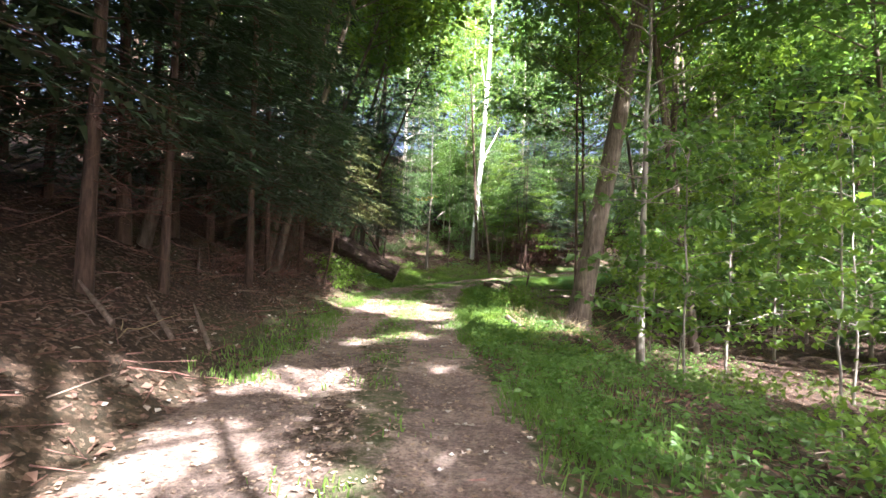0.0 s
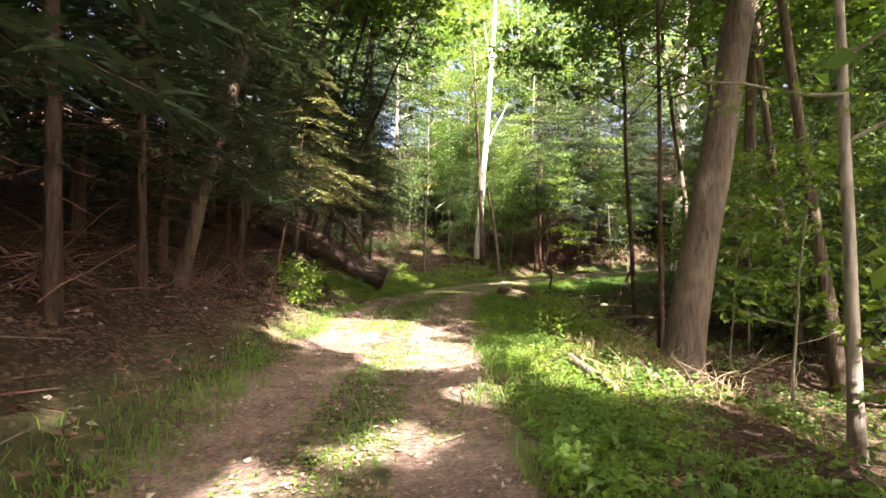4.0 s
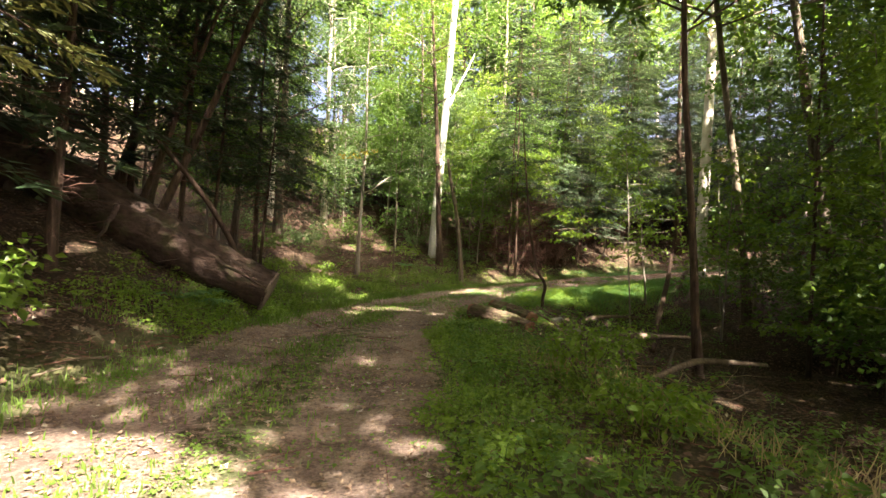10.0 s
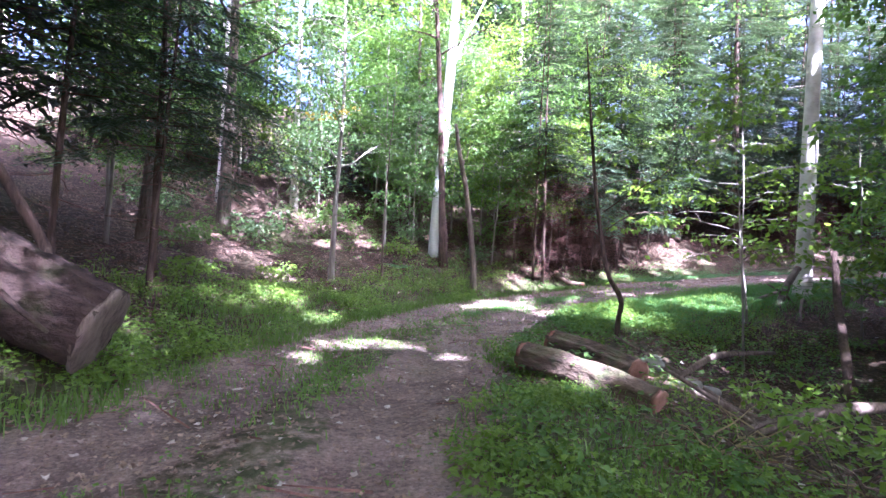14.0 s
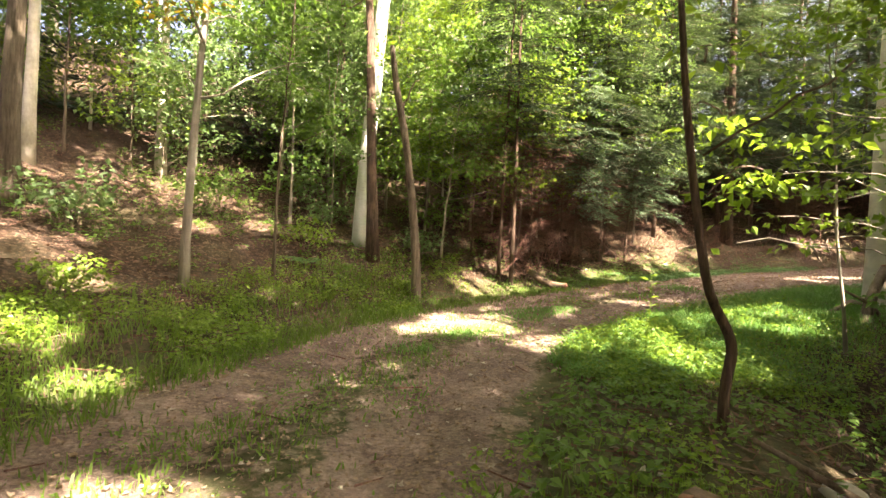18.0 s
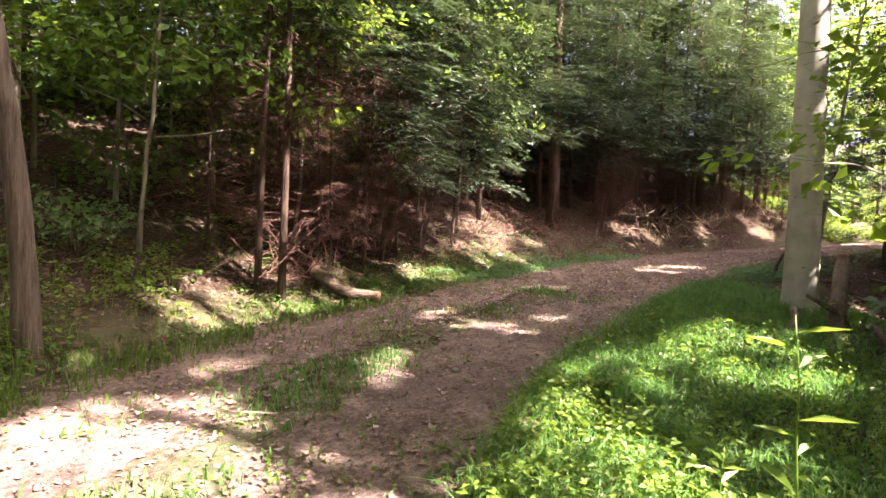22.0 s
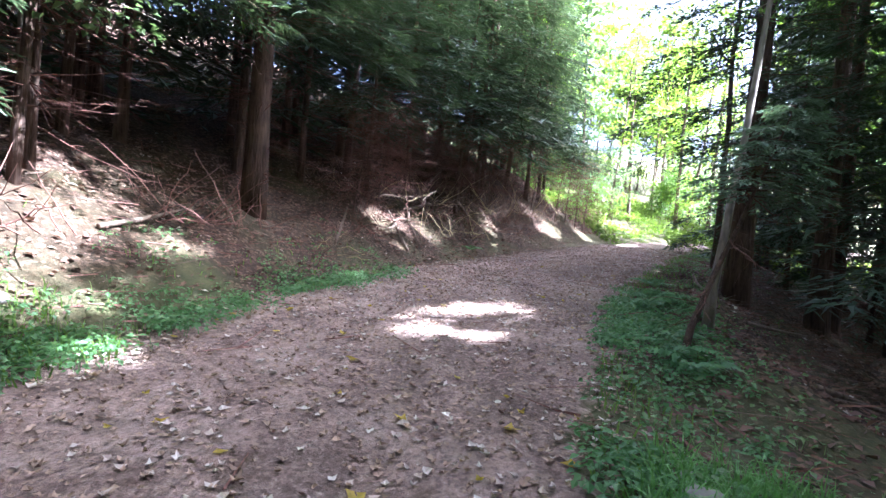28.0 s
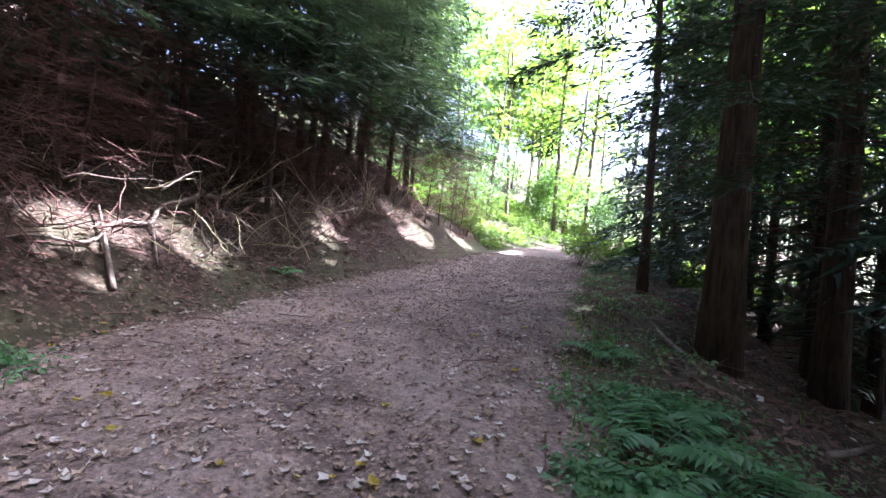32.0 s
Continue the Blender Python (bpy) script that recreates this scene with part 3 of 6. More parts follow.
def broadleaf(name, x, y, height, dia, label, seed, lean=(0, 0), crown_from=0.35, spread=2.5, limbs=14, sprays=5, count=26, size=0.11,
              leaf=None, bark=None, split=False, radius=0.55, crook=0.03, group="", sides=9, rise=0.5, category="tree", top=0.25, wide=0.36, flat=0.3):
    """A leafy tree: trunk, limbs and a crown of sprays."""
    rng = np.random.default_rng(seed)
    z = gz(x, y)
    tree = base(name, (x, y, z), label, category, group)
    line = trunk_line(height, lean, rng, crook)
    part("trunk", tube(line, flare(len(line), dia, top), sides, 0.06, rng), bark or BARK, tree)
    boughs, twigs, centres, radii = [], [], [], []
    steps = np.linspace(0, 1, 6)
    for k in range(limbs):
        u = crown_from + (1 - crown_from) * (k + rng.uniform(0, 0.9)) / limbs
        at = np.array([np.interp(u, np.linspace(0, 1, len(line)), line[:, i]) for i in range(3)])
        ang = k * 2.4 + rng.uniform(-0.5, 0.5)
        reach = spread * rng.uniform(0.6, 1.1) * (1 - 0.55 * (u - crown_from) / (1 - crown_from + 1e-6))
        end = at + np.array([math.cos(ang) * reach, math.sin(ang) * reach, reach * rise * rng.uniform(0.3, 1.2)])
        limb = wander(at, end, 6, 0.05 * reach / 2, rng, -0.06 * reach)
        thick = max(0.008, dia * 0.22 * (1 - 0.6 * u))
        if category == 'tree' and not split and shaded(limb[1:] + np.array((x, y, z))).sum() < 3:
            continue
        boughs.append(tube(limb, np.linspace(thick, 0.006, 6), 5, ends=False))
        for s in range(sprays):
            w = 0.3 + 0.7 * (s + 0.5) / sprays
            c = np.array([np.interp(w, steps, limb[:, i]) for i in range(3)])
            c = c + rng.normal(0, 0.16 * reach, 3) * (1, 1, 0.5)
            centres.append(c)
            radii.append(radius * rng.uniform(0.6, 1.25))
            if split or dia > 0.1:
                twigs.append(tube(np.array([[np.interp(w * 0.8, steps, limb[:, i]) for i in range(3)], c]), [thick * 0.35, 0.003], 3, ends=False))
    centres = np.array(centres)
    dense = shaded(centres + np.array((x, y, z)))
    twigs = [t for t, d in zip(twigs, dense) if d]
    if split:
        for shape in boughs:
            part("limb", shape, bark or BARK, tree)
        if twigs:
            part("twigwork", joined(twigs), bark or BARK, tree)["kind"] = "stuff"
    else:
        part("branchwork", joined(boughs + twigs), bark or BARK, tree)["kind"] = "stuff"
    part("crown", spray_leaves(centres, np.array(radii), count, size, rng, flat, origin=(x, y, z), wide=wide, whole=height < 3.6), leaf or LEAF_MID, tree, smooth=False)
    return tree


def hemlock(x, y, height, dia, seed, live_from=0.2, reach=2.2, boughs=34, leaflets=5, lean=(0, 0), dead=16, size=0.115, droop=0.35, label="", group="hemlocks on the bank", face=None, wide=0.24, needles=None):
    """A hemlock: straight trunk, bare dead branches low down, and flat drooping boughs of needles above."""
    rng = np.random.default_rng(seed)
    z = gz(x, y)
    tree = base("hemlock", (x, y, z), label or "dark hemlock with bare lower branches and drooping green boughs", "tree", group)
    line = trunk_line(height, lean, rng, 0.015)
    marks = np.linspace(0, 1, len(line))
    part("trunk", tube(line, flare(len(line), dia, 0.15, 1.3), 12 if dia > 0.25 else 8, 0.03, rng), BARK_DARK, tree)

    def on_trunk(u):
        return np.array([np.interp(u, marks, line[:, i]) for i in range(3)])
    sticks = []
    for k in range(dead):
        u = rng.uniform(0.6 / height, max(live_from + 0.06, 1.6 / height))
        a, ang = on_trunk(u), rng.uniform(0, 2 * np.pi)
        far = rng.uniform(0.4, 0.75 * reach)
        b = a + np.array([math.cos(ang) * far, math.sin(ang) * far, rng.normal(-0.1, 0.25) * far])
        limb = wander(a, b, 5, 0.03, rng, 0.03)
        sticks.append(tube(limb, np.linspace(0.007 if dead > 50 else 0.011, 0.002, 5), 3, ends=False))
        for s in range(5):
            c = limb[1 + s % 4] + rng.normal(0, 0.03, 3)
            d = c + np.array([math.cos(ang + rng.normal(0, 0.9)), math.sin(ang + rng.normal(0, 0.9)), rng.normal(-0.25, 0.3)]) * rng.uniform(0.15, 0.5)
            sticks.append(tube(np.array([c, (c + d) / 2 + rng.normal(0, 0.02, 3), d]), [0.004, 0.003, 0.0015], 3, ends=False))
    if sticks:
        part("dead_brush", joined(sticks), TWIG_RED, tree, "brittle leafless brown branches")["kind"] = "stuff"
    at, way, up, wood = [], [], [], []
    for k in range(boughs):
        u = live_from + (1 - live_from) * ((k + rng.uniform(0, 1)) / boughs) ** 1.15
        a, ang = on_trunk(min(u, 0.99)), k * 2.4 + rng.uniform(-0.6, 0.6)
        if face is not None and rng.random() < 0.3:
            ang = face + rng.normal(0, 0.5)
        far = reach * (1 - 0.8 * ((u - live_from) / (1 - live_from)) ** 1.6) * rng.uniform(0.7, 1.15)
        out = np.array([math.cos(ang), math.sin(ang), 0])
        side = np.array([-out[1], out[0], 0])
        w = np.linspace(0, 1, 7)[:, None]
        spine = a + out * far * w + np.array([0, 0, 1.0]) * (0.12 * far * w - droop * far * w ** 2)
        wood.append(spine)
        n = max(6, int(far / (0.125 if leaflets > 7 else 0.17 if leaflets > 5 else 0.22)))
        for hand in (-1, 1):
            s = np.linspace(0.15, 1, n) + rng.uniform(-0.02, 0.02, n)
            root = np.stack([np.interp(s, w[:, 0], spine[:, i]) for i in range(3)], -1)
            length = far * 0.36 * np.sin(np.pi * np.clip(0.12 + 0.83 * s, 0, 1)) + 0.1
            heading = unit(0.75 * out + hand * side * rng.uniform(0.7, 1.2, (n, 1)) + np.array([0, 0, 1.0]) * rng.normal(-0.22, 0.15, (n, 1)))
            f = (np.arange(leaflets) + 0.3) / leaflets
            pos = root[:, None] + heading[:, None] * (length[:, None] * f)[..., None]
            pos[..., 2] -= 0.18 * length[:, None] * f ** 2
            turn = np.where(np.arange(leaflets) % 2, 0.55, -0.55)[None, :, None] * np.cross(heading, (0, 0, 1.0))[:, None]
            at.append(pos.reshape(-1, 3))
            way.append((heading[:, None] + turn).reshape(-1, 3))
    at, way = np.vstack(at), np.vstack(way)
    keep = shaded(at + np.array((x, y, z))) | (height < 5.5)
    at, way = at[keep], way[keep]
    m = len(at)
    way = way + rng.normal(0, 0.15, (m, 3))
    up = np.stack([rng.normal(0, 0.35, m), rng.normal(0, 0.35, m), np.ones(m)], -1)
    open_sky = shaded(np.array(wood)[:, 2:6].reshape(-1, 3) + np.array((x, y, z))).reshape(-1, 4).sum(1) < 3
    wood = [tube(s[::2], np.linspace(0.018, 0.004, 4), 3, ends=False) for s, gone in zip(wood, open_sky) if not gone or height < 5.5] or [tube(wood[-1][::2], np.full(4, 0.005), 3)]
    part("boughwood", joined(wood), BARK_DARK, tree)["kind"] = "stuff"
    part("needles", leaf_cards(at, way, up, rng.uniform(0.8, 1.4, m) * size, wide, 0.02, leaflets < 8), needles or NEEDLES, tree, smooth=False)
    return tree


# ---- the ground: one sheet, split where the trodden trail begins ----
def grid_lines(lo, hi, fine, far):
    inner = np.arange(lo, hi + fine, fine)
    grow, a, b, step = [], lo, hi, fine
    while b < far:
        step *= 1.28
        a, b = a - step, b + step
        grow.append((a, b))
    return np.concatenate([[g[0] for g in grow[::-1]], inner, [g[1] for g in grow]])


XS, YS = grid_lines(-9, 31, 0.2, 900), grid_lines(-3, 49, 0.2, 900)
ZS = ground_z(*[g.ravel() for g in np.meshgrid(XS, YS)]).reshape(len(YS), len(XS))


def surface_z(x, y):
    """The height of the built sheet."""
    i, j = np.clip(np.searchsorted(XS, x) - 1, 0, len(XS) - 2), np.clip(np.searchsorted(YS, y) - 1, 0, len(YS) - 2)
    u, v = (x - XS[i]) / (XS[i + 1] - XS[i]), (y - YS[j]) / (YS[j + 1] - YS[j])
    return (ZS[j, i] * (1 - u) + ZS[j, i + 1] * u) * (1 - v) + (ZS[j + 1, i] * (1 - u) + ZS[j + 1, i + 1] * u) * v


def build_ground():
    xs, ys = XS, YS
    gx, gy = np.meshgrid(xs, ys)
    x, y = gx.ravel(), gy.ravel()
    z = ZS.ravel()
    d, v = plan(x, y)
    edge = np.abs(d) - v[:, 3]
    ragged = edge + 0.25 * value_noise(x, y, 1.3, 11) + 0.2 * value_noise(x, y, 0.4, 12)
    middle = (np.abs(d + 0.05) < 0.4 + 0.2 * value_noise(x, y, 1.1, 13)) & (v[:, 0] < 12)
    trodden = np.clip(0.5 - ragged / 0.7, 0, 1) * np.where(middle, 0.45, 1)
    verge = np.where(d > 0, np.exp(-((edge - 0.35) / 0.6) ** 2), np.clip(1.2 - np.maximum(edge, 0) / 2.4, 0, 1))
    grassy = np.clip(verge * np.where(v[:, 0] > 16, 0.3, 1) + 0.4 * middle + 0.35 * value_noise(x, y, 0.9, 14), 0, 1) * (edge < 8) * np.where((d > 0) & (y < 7.5), 0.15, 1)
    grassy = np.maximum(grassy, np.clip((x - 38) / 6, 0, 1) * (edge > 0.2) * (x < 120) * (np.abs(d) < 40) * 0.85)
    w = len(xs)
    i = (np.arange(len(ys) - 1)[:, None] * w + np.arange(w - 1)[None]).ravel()
    quads = np.stack([i, i + 1, i + w + 1, i + w], -1)
    on_trail = edge[quads].mean(1) < 0
    on_trail &= (y[quads[:, 0]] > -12) & (x[quads[:, 0]] < 100)
    for name, pick, label in (("ground", ~on_trail, "forest floor of brown leaf litter, moss and dark soil"), ("trail", on_trail, "trodden brown earth trail with two wheel tracks")):
        q = quads[pick]
        used, inverse = np.unique(q, return_inverse=True)
        me = mesh_of(name, np.stack([x[used], y[used], z[used]], -1), [inverse.reshape(-1, 4)], EARTH, True, {"trodden": trodden[used], "grassy": grassy[used]})
        tagged(new(name, me), label, name, kind="structure")


build_ground()


# ---- single trees that stand by the trail ----
def crooked_trunk(name, points, radii, label, bark, category="tree", sides=10, rough=0.06, seed=1, limbs=(), group=""):
    """A trunk along given points (x, y, height over the ground at its foot), with bare limbs."""
    rng = np.random.default_rng(seed)
    x, y = points[0][:2]
    z = gz(x, y)
    tree = base(name, (x, y, z), label, category, group)
    p = np.array([(a - x, b - y, c) for a, b, c in points])
    u = np.linspace(0, 1, len(p))
    w = np.linspace(0, 1, max(10, 3 * len(p)))
    line = np.stack([np.interp(w, u, p[:, i]) for i in range(3)], -1)
    for _ in range(2):
        line[1:-1] = 0.25 * line[:-2] + 0.5 * line[1:-1] + 0.25 * line[2:]
    part("trunk", tube(line, np.interp(w, u, radii), sides, rough, rng), bark, tree)
    for a, b, r in limbs:
        part("limb", tube(wander(a, b, 6, 0.04, rng, -0.1), np.linspace(r, 0.012, 6), 6), bark, tree)
    return tree


def birch():
    t = crooked_trunk("white_barked_tree", [(2.35, 41.3, -0.3), (2.42, 41.32, 1.5), (2.62, 41.4, 4.5), (2.85, 41.5, 8.0), (3.0, 41.6, 11), (3.3, 41.7, 16), (3.4, 41.7, 22)],
                      [0.215, 0.195, 0.19, 0.18, 0.165, 0.13, 0.05], "tall white-barked tree with a forked upper trunk at the trail bend", BIRCH, sides=14,
                      limbs=[((0.62, 0.1, 7.6), (1.9, 0.2, 10.6), 0.09), ((1.0, 0.3, 13.8), (1.8, 0.5, 14.9), 0.07), ((0.9, 0.3, 12.5), (0.2, 0.5, 16.5), 0.09)])
    rng = np.random.default_rng(5)
    centres = np.array([(1 + rng.normal(0, 2.6), 1 + rng.normal(0, 2), rng.uniform(11, 23)) for _ in range(110)])
    part("crown", spray_leaves(centres, 0.8, 24, 0.16, rng, origin=t.location), LEAF_MID, t, smooth=False)


def leaning_tree():
    t = crooked_trunk("leaning_tree", [(3.95, 15.2, -0.3), (4.02, 15.2, 0.25), (4.2, 15.25, 1.5), (4.75, 15.45, 4.2), (5.4, 15.8, 7.5), (6.0, 16.2, 11), (6.4, 16.4, 17)],
                      [0.52, 0.36, 0.30, 0.27, 0.24, 0.2, 0.08], "thick brown tree with furrowed bark leaning away from the trail", BARK, sides=20, rough=0.05, seed=3,
                      limbs=[((1.7, 0.8, 8.5), (0.0, 2.4, 12.5), 0.09), ((1.9, 0.9, 9.8), (4.6, 0.0, 13.0), 0.09), ((2.1, 1.0, 12), (1.0, -1.4, 15), 0.07)])
    rng = np.random.default_rng(6)
    centres = np.array([(2 + rng.normal(0, 2.3), 1 + rng.normal(0, 2.3), rng.uniform(10, 18)) for _ in range(90)])
    part("crown", spray_leaves(centres, 0.8, 24, 0.13, rng, origin=t.location), LEAF_SUN, t, smooth=False)


def hooked_sapling():
    t = crooked_trunk("crooked_sapling", [(5.1, 30.92, -0.2), (5.08, 30.92, 0.42), (5.18, 30.94, 0.72), (5.14, 30.94, 0.92), (4.86, 30.92, 1.28), (4.72, 30.92, 1.9), (4.56, 30.97, 3.0), (4.42, 31.0, 4.6), (4.3, 31.0, 6)],
                  [0.06, 0.05, 0.05, 0.048, 0.044, 0.04, 0.035, 0.025, 0.012], "thin crooked sapling with an elbow bend near its foot", BARK_DARK, sides=10, seed=9,
                  limbs=[((-0.35, 0, 2.6), (0.7, -0.5, 3.4), 0.015), ((-0.4, 0, 3.4), (0.4, 0.9, 4.0), 0.014), ((-0.3, 0, 2.2), (1.7, 1.3, 2.7), 0.012), ((-0.35, 0.05, 3.0), (1.5, 1.9, 3.5), 0.012)])
    rng = np.random.default_rng(14)
    sprays = [(0.5, 0.6, 2.3), (0.9, 0.8, 2.5), (1.3, 1.0, 2.5), (1.7, 1.3, 2.55), (1.4, 1.6, 3.1), (0.8, 1.3, 3.2), (0.6, -0.4, 3.2), (0.2, 0.7, 3.8), (-0.4, 0.6, 4.2), (-0.8, 0.2, 4.6), (1.5, 1.9, 3.4), (-0.3, -0.5, 4.4), (1.9, 0.8, 3.0), (1.1, 0.3, 2.9)]
    part("crown", spray_leaves(np.array(sprays), 0.42, 30, 0.14, rng, 0.09, 0.4, whole=True), LEAF_SUN, t, smooth=False)


def grey_tree():
    t = crooked_trunk("smooth_grey_tree", [(13.3, 35.75, -0.4), (13.3, 35.75, 0.3), (13.35, 35.76, 2), (13.45, 35.8, 5), (13.6, 35.85, 9), (13.8, 35.9, 14), (14, 36, 20)],
                      [0.34, 0.245, 0.225, 0.21, 0.18, 0.14, 0.05], "smooth grey-barked tree standing beside the trail", RINGED, sides=22, rough=0.015, seed=4,
                      limbs=[((0.3, 0.1, 8.8), (2.6, 0.6, 11.0), 0.07), ((0.4, 0.1, 10.4), (-1.8, 0.4, 13.2), 0.07)])
    rng = np.random.default_rng(8)
    centres = np.array([(0.5 + rng.normal(0, 2.0), rng.normal(0, 2.0), rng.uniform(9.5, 20)) for _ in range(80)])
    part("crown", spray_leaves(centres, 0.8, 24, 0.15, rng, origin=t.location), LEAF_MID, t, smooth=False)


def snag():
    crooked_trunk("broken_snag", [(3.5, 38.5, -0.2), (3.47, 38.5, 0.8), (3.35, 38.5, 2.0), (3.1, 38.45, 3.6), (2.85, 38.4, 4.6), (2.7, 38.4, 5.6)],
                  [0.13, 0.10, 0.09, 0.085, 0.08, 0.05], "dead grey-brown trunk with a broken top in the verge", BARK, "dead tree", 12, 0.12, 12,
                  [((-0.3, 0, 2.9), (-0.05, 0.3, 2.4), 0.02), ((-0.5, 0, 4.2), (-0.1, 0.2, 5.0), 0.03)])


birch()
leaning_tree()
hooked_sapling()
grey_tree()
snag()
SLIM = "slender tree with pale bark and light green leaves"
broadleaf("slender_tree", 4.75, 12.25, 13, 0.17, SLIM, 21, (0.7, 1.6), 0.3, 2.6, 16, 5, 24, 0.11, LEAF_SUN, BARK_SLIM, True)
broadleaf("dark_stemmed_tree", 7.6, 26.5, 18, 0.2, "slim dark-barked tree rising from the undergrowth", 22, (-1.4, 0.4), 0.45, 6.6, 34, 9, 34, 0.24, LEAF_MID, BARK_DARK, True, crook=0.05)
broadleaf("slender_tree", 4.36, 16.8, 13, 0.12, "thin dark-barked tree beside a thick leaning trunk", 34, (-0.35, 0.3), 0.42, 2.4, 14, 5, 24, 0.12, LEAF_MID, BARK_DARK, True)
broadleaf("overhanging_sapling", 9.9, 33.6, 6.2, 0.06, "slim sapling with sunlit yellow-green leaves over the grass", 35, (-0.5, 0.5), 0.3, 1.7, 18, 5, 17, 0.13, LEAF_SUN, BARK_SLIM, True, 0.5, flat=0.08, rise=0.1)
broadleaf("overhanging_sapling", 8.4, 31.7, 6.6, 0.06, "slim sapling with sunlit yellow-green leaves over the hollow", 36, (-0.6, -0.3), 0.3, 2.0, 22, 5, 18, 0.14, LEAF_SUN, BARK_SLIM, True, 0.5, flat=0.08, rise=0.1)
broadleaf("dark_trunk_tree", 2.68, 40.35, 15, 0.3, "brown-barked tree close beside a white trunk", 23, (-0.9, 0.5), 0.5, 2.6, 12, 5, 26, 0.14, LEAF_MID, BARK_DARK)
broadleaf("thick_background_tree", 10.3, 24, 19, 0.5, "thick dark tree standing deep in the woods", 24, (0.4, 0.2), 0.5, 3.2, 14, 6, 28, 0.15, LEAF_MID, BARK)
broadleaf("slender_tree", 10.9, 27.1, 13, 0.12, "thin straight tree among leafy undergrowth", 25, (0.1, 0.1), 0.3, 2, 14, 4, 24, 0.13, LEAF_MID, BARK_DARK)
roadside = broadleaf("roadside_tree", -1.15, 37.4, 11, 0.17, "slim brown tree above the grassy bend", 26, (0.15, 0.3), 0.3, 2.2, 16, 5, 26, 0.12, LEAF_MID, BARK_SLIM, True)
part("yellowing_spray", spray_leaves(np.array([(-0.1, 0.0, 5.2), (0.3, -0.2, 5.3), (-0.5, 0.1, 5.1)]), 0.4, 34, 0.12, np.random.default_rng(15), 0.12, whole=True), LEAF_GOLD, roadside, "leaves turning yellow", False)["kind"] = "stuff"
broadleaf("thin_pale_tree", 0.45, 42.0, 9, 0.09, "thin pale sapling on the leafy slope", 27, (-0.1, 0.2), 0.3, 1.8, 12, 4, 24, 0.12, LEAF_MID, BARK_SLIM)
broadleaf("thin_brown_tree", 0.4, 38.2, 7, 0.07, "thin brown sapling on the leafy slope", 28, (0.05, 0.1), 0.35, 1.4, 10, 4, 22, 0.12, LEAF_MID, BARK)
broadleaf("stout_tree", -4.9, 39.0, 17, 0.38, "stout grey-brown tree on the slope above the bend", 29, (0.3, 0.4), 0.3, 3.2, 16, 6, 28, 0.14, LEAF_MID, BARK)
broadleaf("stout_tree", -5.8, 41.6, 17, 0.3, "stout grey-brown tree on the slope above the bend", 30, (0.1, 0.4), 0.35, 3.0, 16, 6, 28, 0.14, LEAF_MID, BARK_GREY)
broadleaf("curved_trail_tree", 28.6, 37.8, 14, 0.2, "slim curved tree at the edge of the trail", 31, (0.5, 0.2), 0.4, 2.4, 12, 5, 24, 0.14, LEAF_SUN, BARK_DARK, crook=0.06)
broadleaf("slim_leaning_tree", 19.1, 37.55, 8, 0.13, "slim pale-barked tree at the lower trail edge", 32, (0.9, -0.6), 0.55, 1.6, 8, 4, 16, 0.11, LEAF_MID, BARK_SLIM, True)
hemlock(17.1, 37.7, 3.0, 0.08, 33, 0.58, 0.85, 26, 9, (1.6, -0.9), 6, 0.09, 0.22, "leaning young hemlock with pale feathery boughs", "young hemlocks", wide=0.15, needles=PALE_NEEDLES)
# saplings on the lower side of the first stretch
SAP = "young sapling with flat layers of light green leaves"
for i, (x, y, h, dia) in enumerate([(3.8, 8.0, 4.2, 0.05), (7.0, 12.7, 6.5, 0.07), (5.6, 7.2, 4.8, 0.05), (8.4, 10.5, 6.0, 0.06), (6.4, 15.8, 5.2, 0.06), (10.0, 15.5, 7.0, 0.08), (7.3, 19.5, 5.0, 0.05),
                                    (9.0, 21.5, 6.0, 0.06), (12.5, 19, 7, 0.08), (7.6, 8.2, 6.5, 0.06), (12, 12.5, 8, 0.08), (9.6, 6.5, 7, 0.07), (14.5, 23.5, 7.0, 0.08), (10.6, 30.2, 6.0, 0.07),
                                    (12.2, 32.6, 5.5, 0.06), (14.6, 29.4, 7.0, 0.08), (4.7, 10.3, 3.0, 0.035)]):
    broadleaf("sapling", x, y, h, dia, SAP, 100 + i, (0.2 * math.sin(i * 2.1), 0.2 * math.cos(i * 1.7)), 0.2, 1.9, 15, 4, 14, 0.17, LEAF_SUN if i % 3 else LEAF_MID, BARK_SLIM, True, 0.5, 0.03, "saplings beside the trail", flat=0.1, rise=0.25)
# leafy saplings in front of the thicket
for i, (x, y, h) in enumerate([(4.4, 42.4, 7.0), (3.3, 43.4, 8.0), (7.0, 43.8, 7.5), (9.9, 44.6, 8.5), (12.6, 44.0, 7.0), (1.5, 44.0, 7.5), (5.6, 45.4, 9.0), (-2.4, 43.6, 7.5), (8.4, 43.2, 7.0), (11.2, 43.9, 8.0), (6.0, 42.9, 6.5), (14.2, 45.6, 8.5), (2.6, 45.5, 10.0), (8.8, 46.0, 10.0), (4.6, 40.9, 6.0), (7.2, 41.9, 5.5), (1.6, 42.3, 6.0)]):
    broadleaf("slope_sapling", x, y, h, 0.07, "slim leafy sapling on the slope behind the trail bend", 150 + i, (0.3 * math.sin(i), -0.6), 0.26, 2.5, 22, 5, 34, 0.125, [LEAF_SUN, LEAF_PALE, LEAF_MID][i % 3], BARK_SLIM, True, 0.7, 0.03, "saplings on the slope", flat=0.12, rise=0.2)
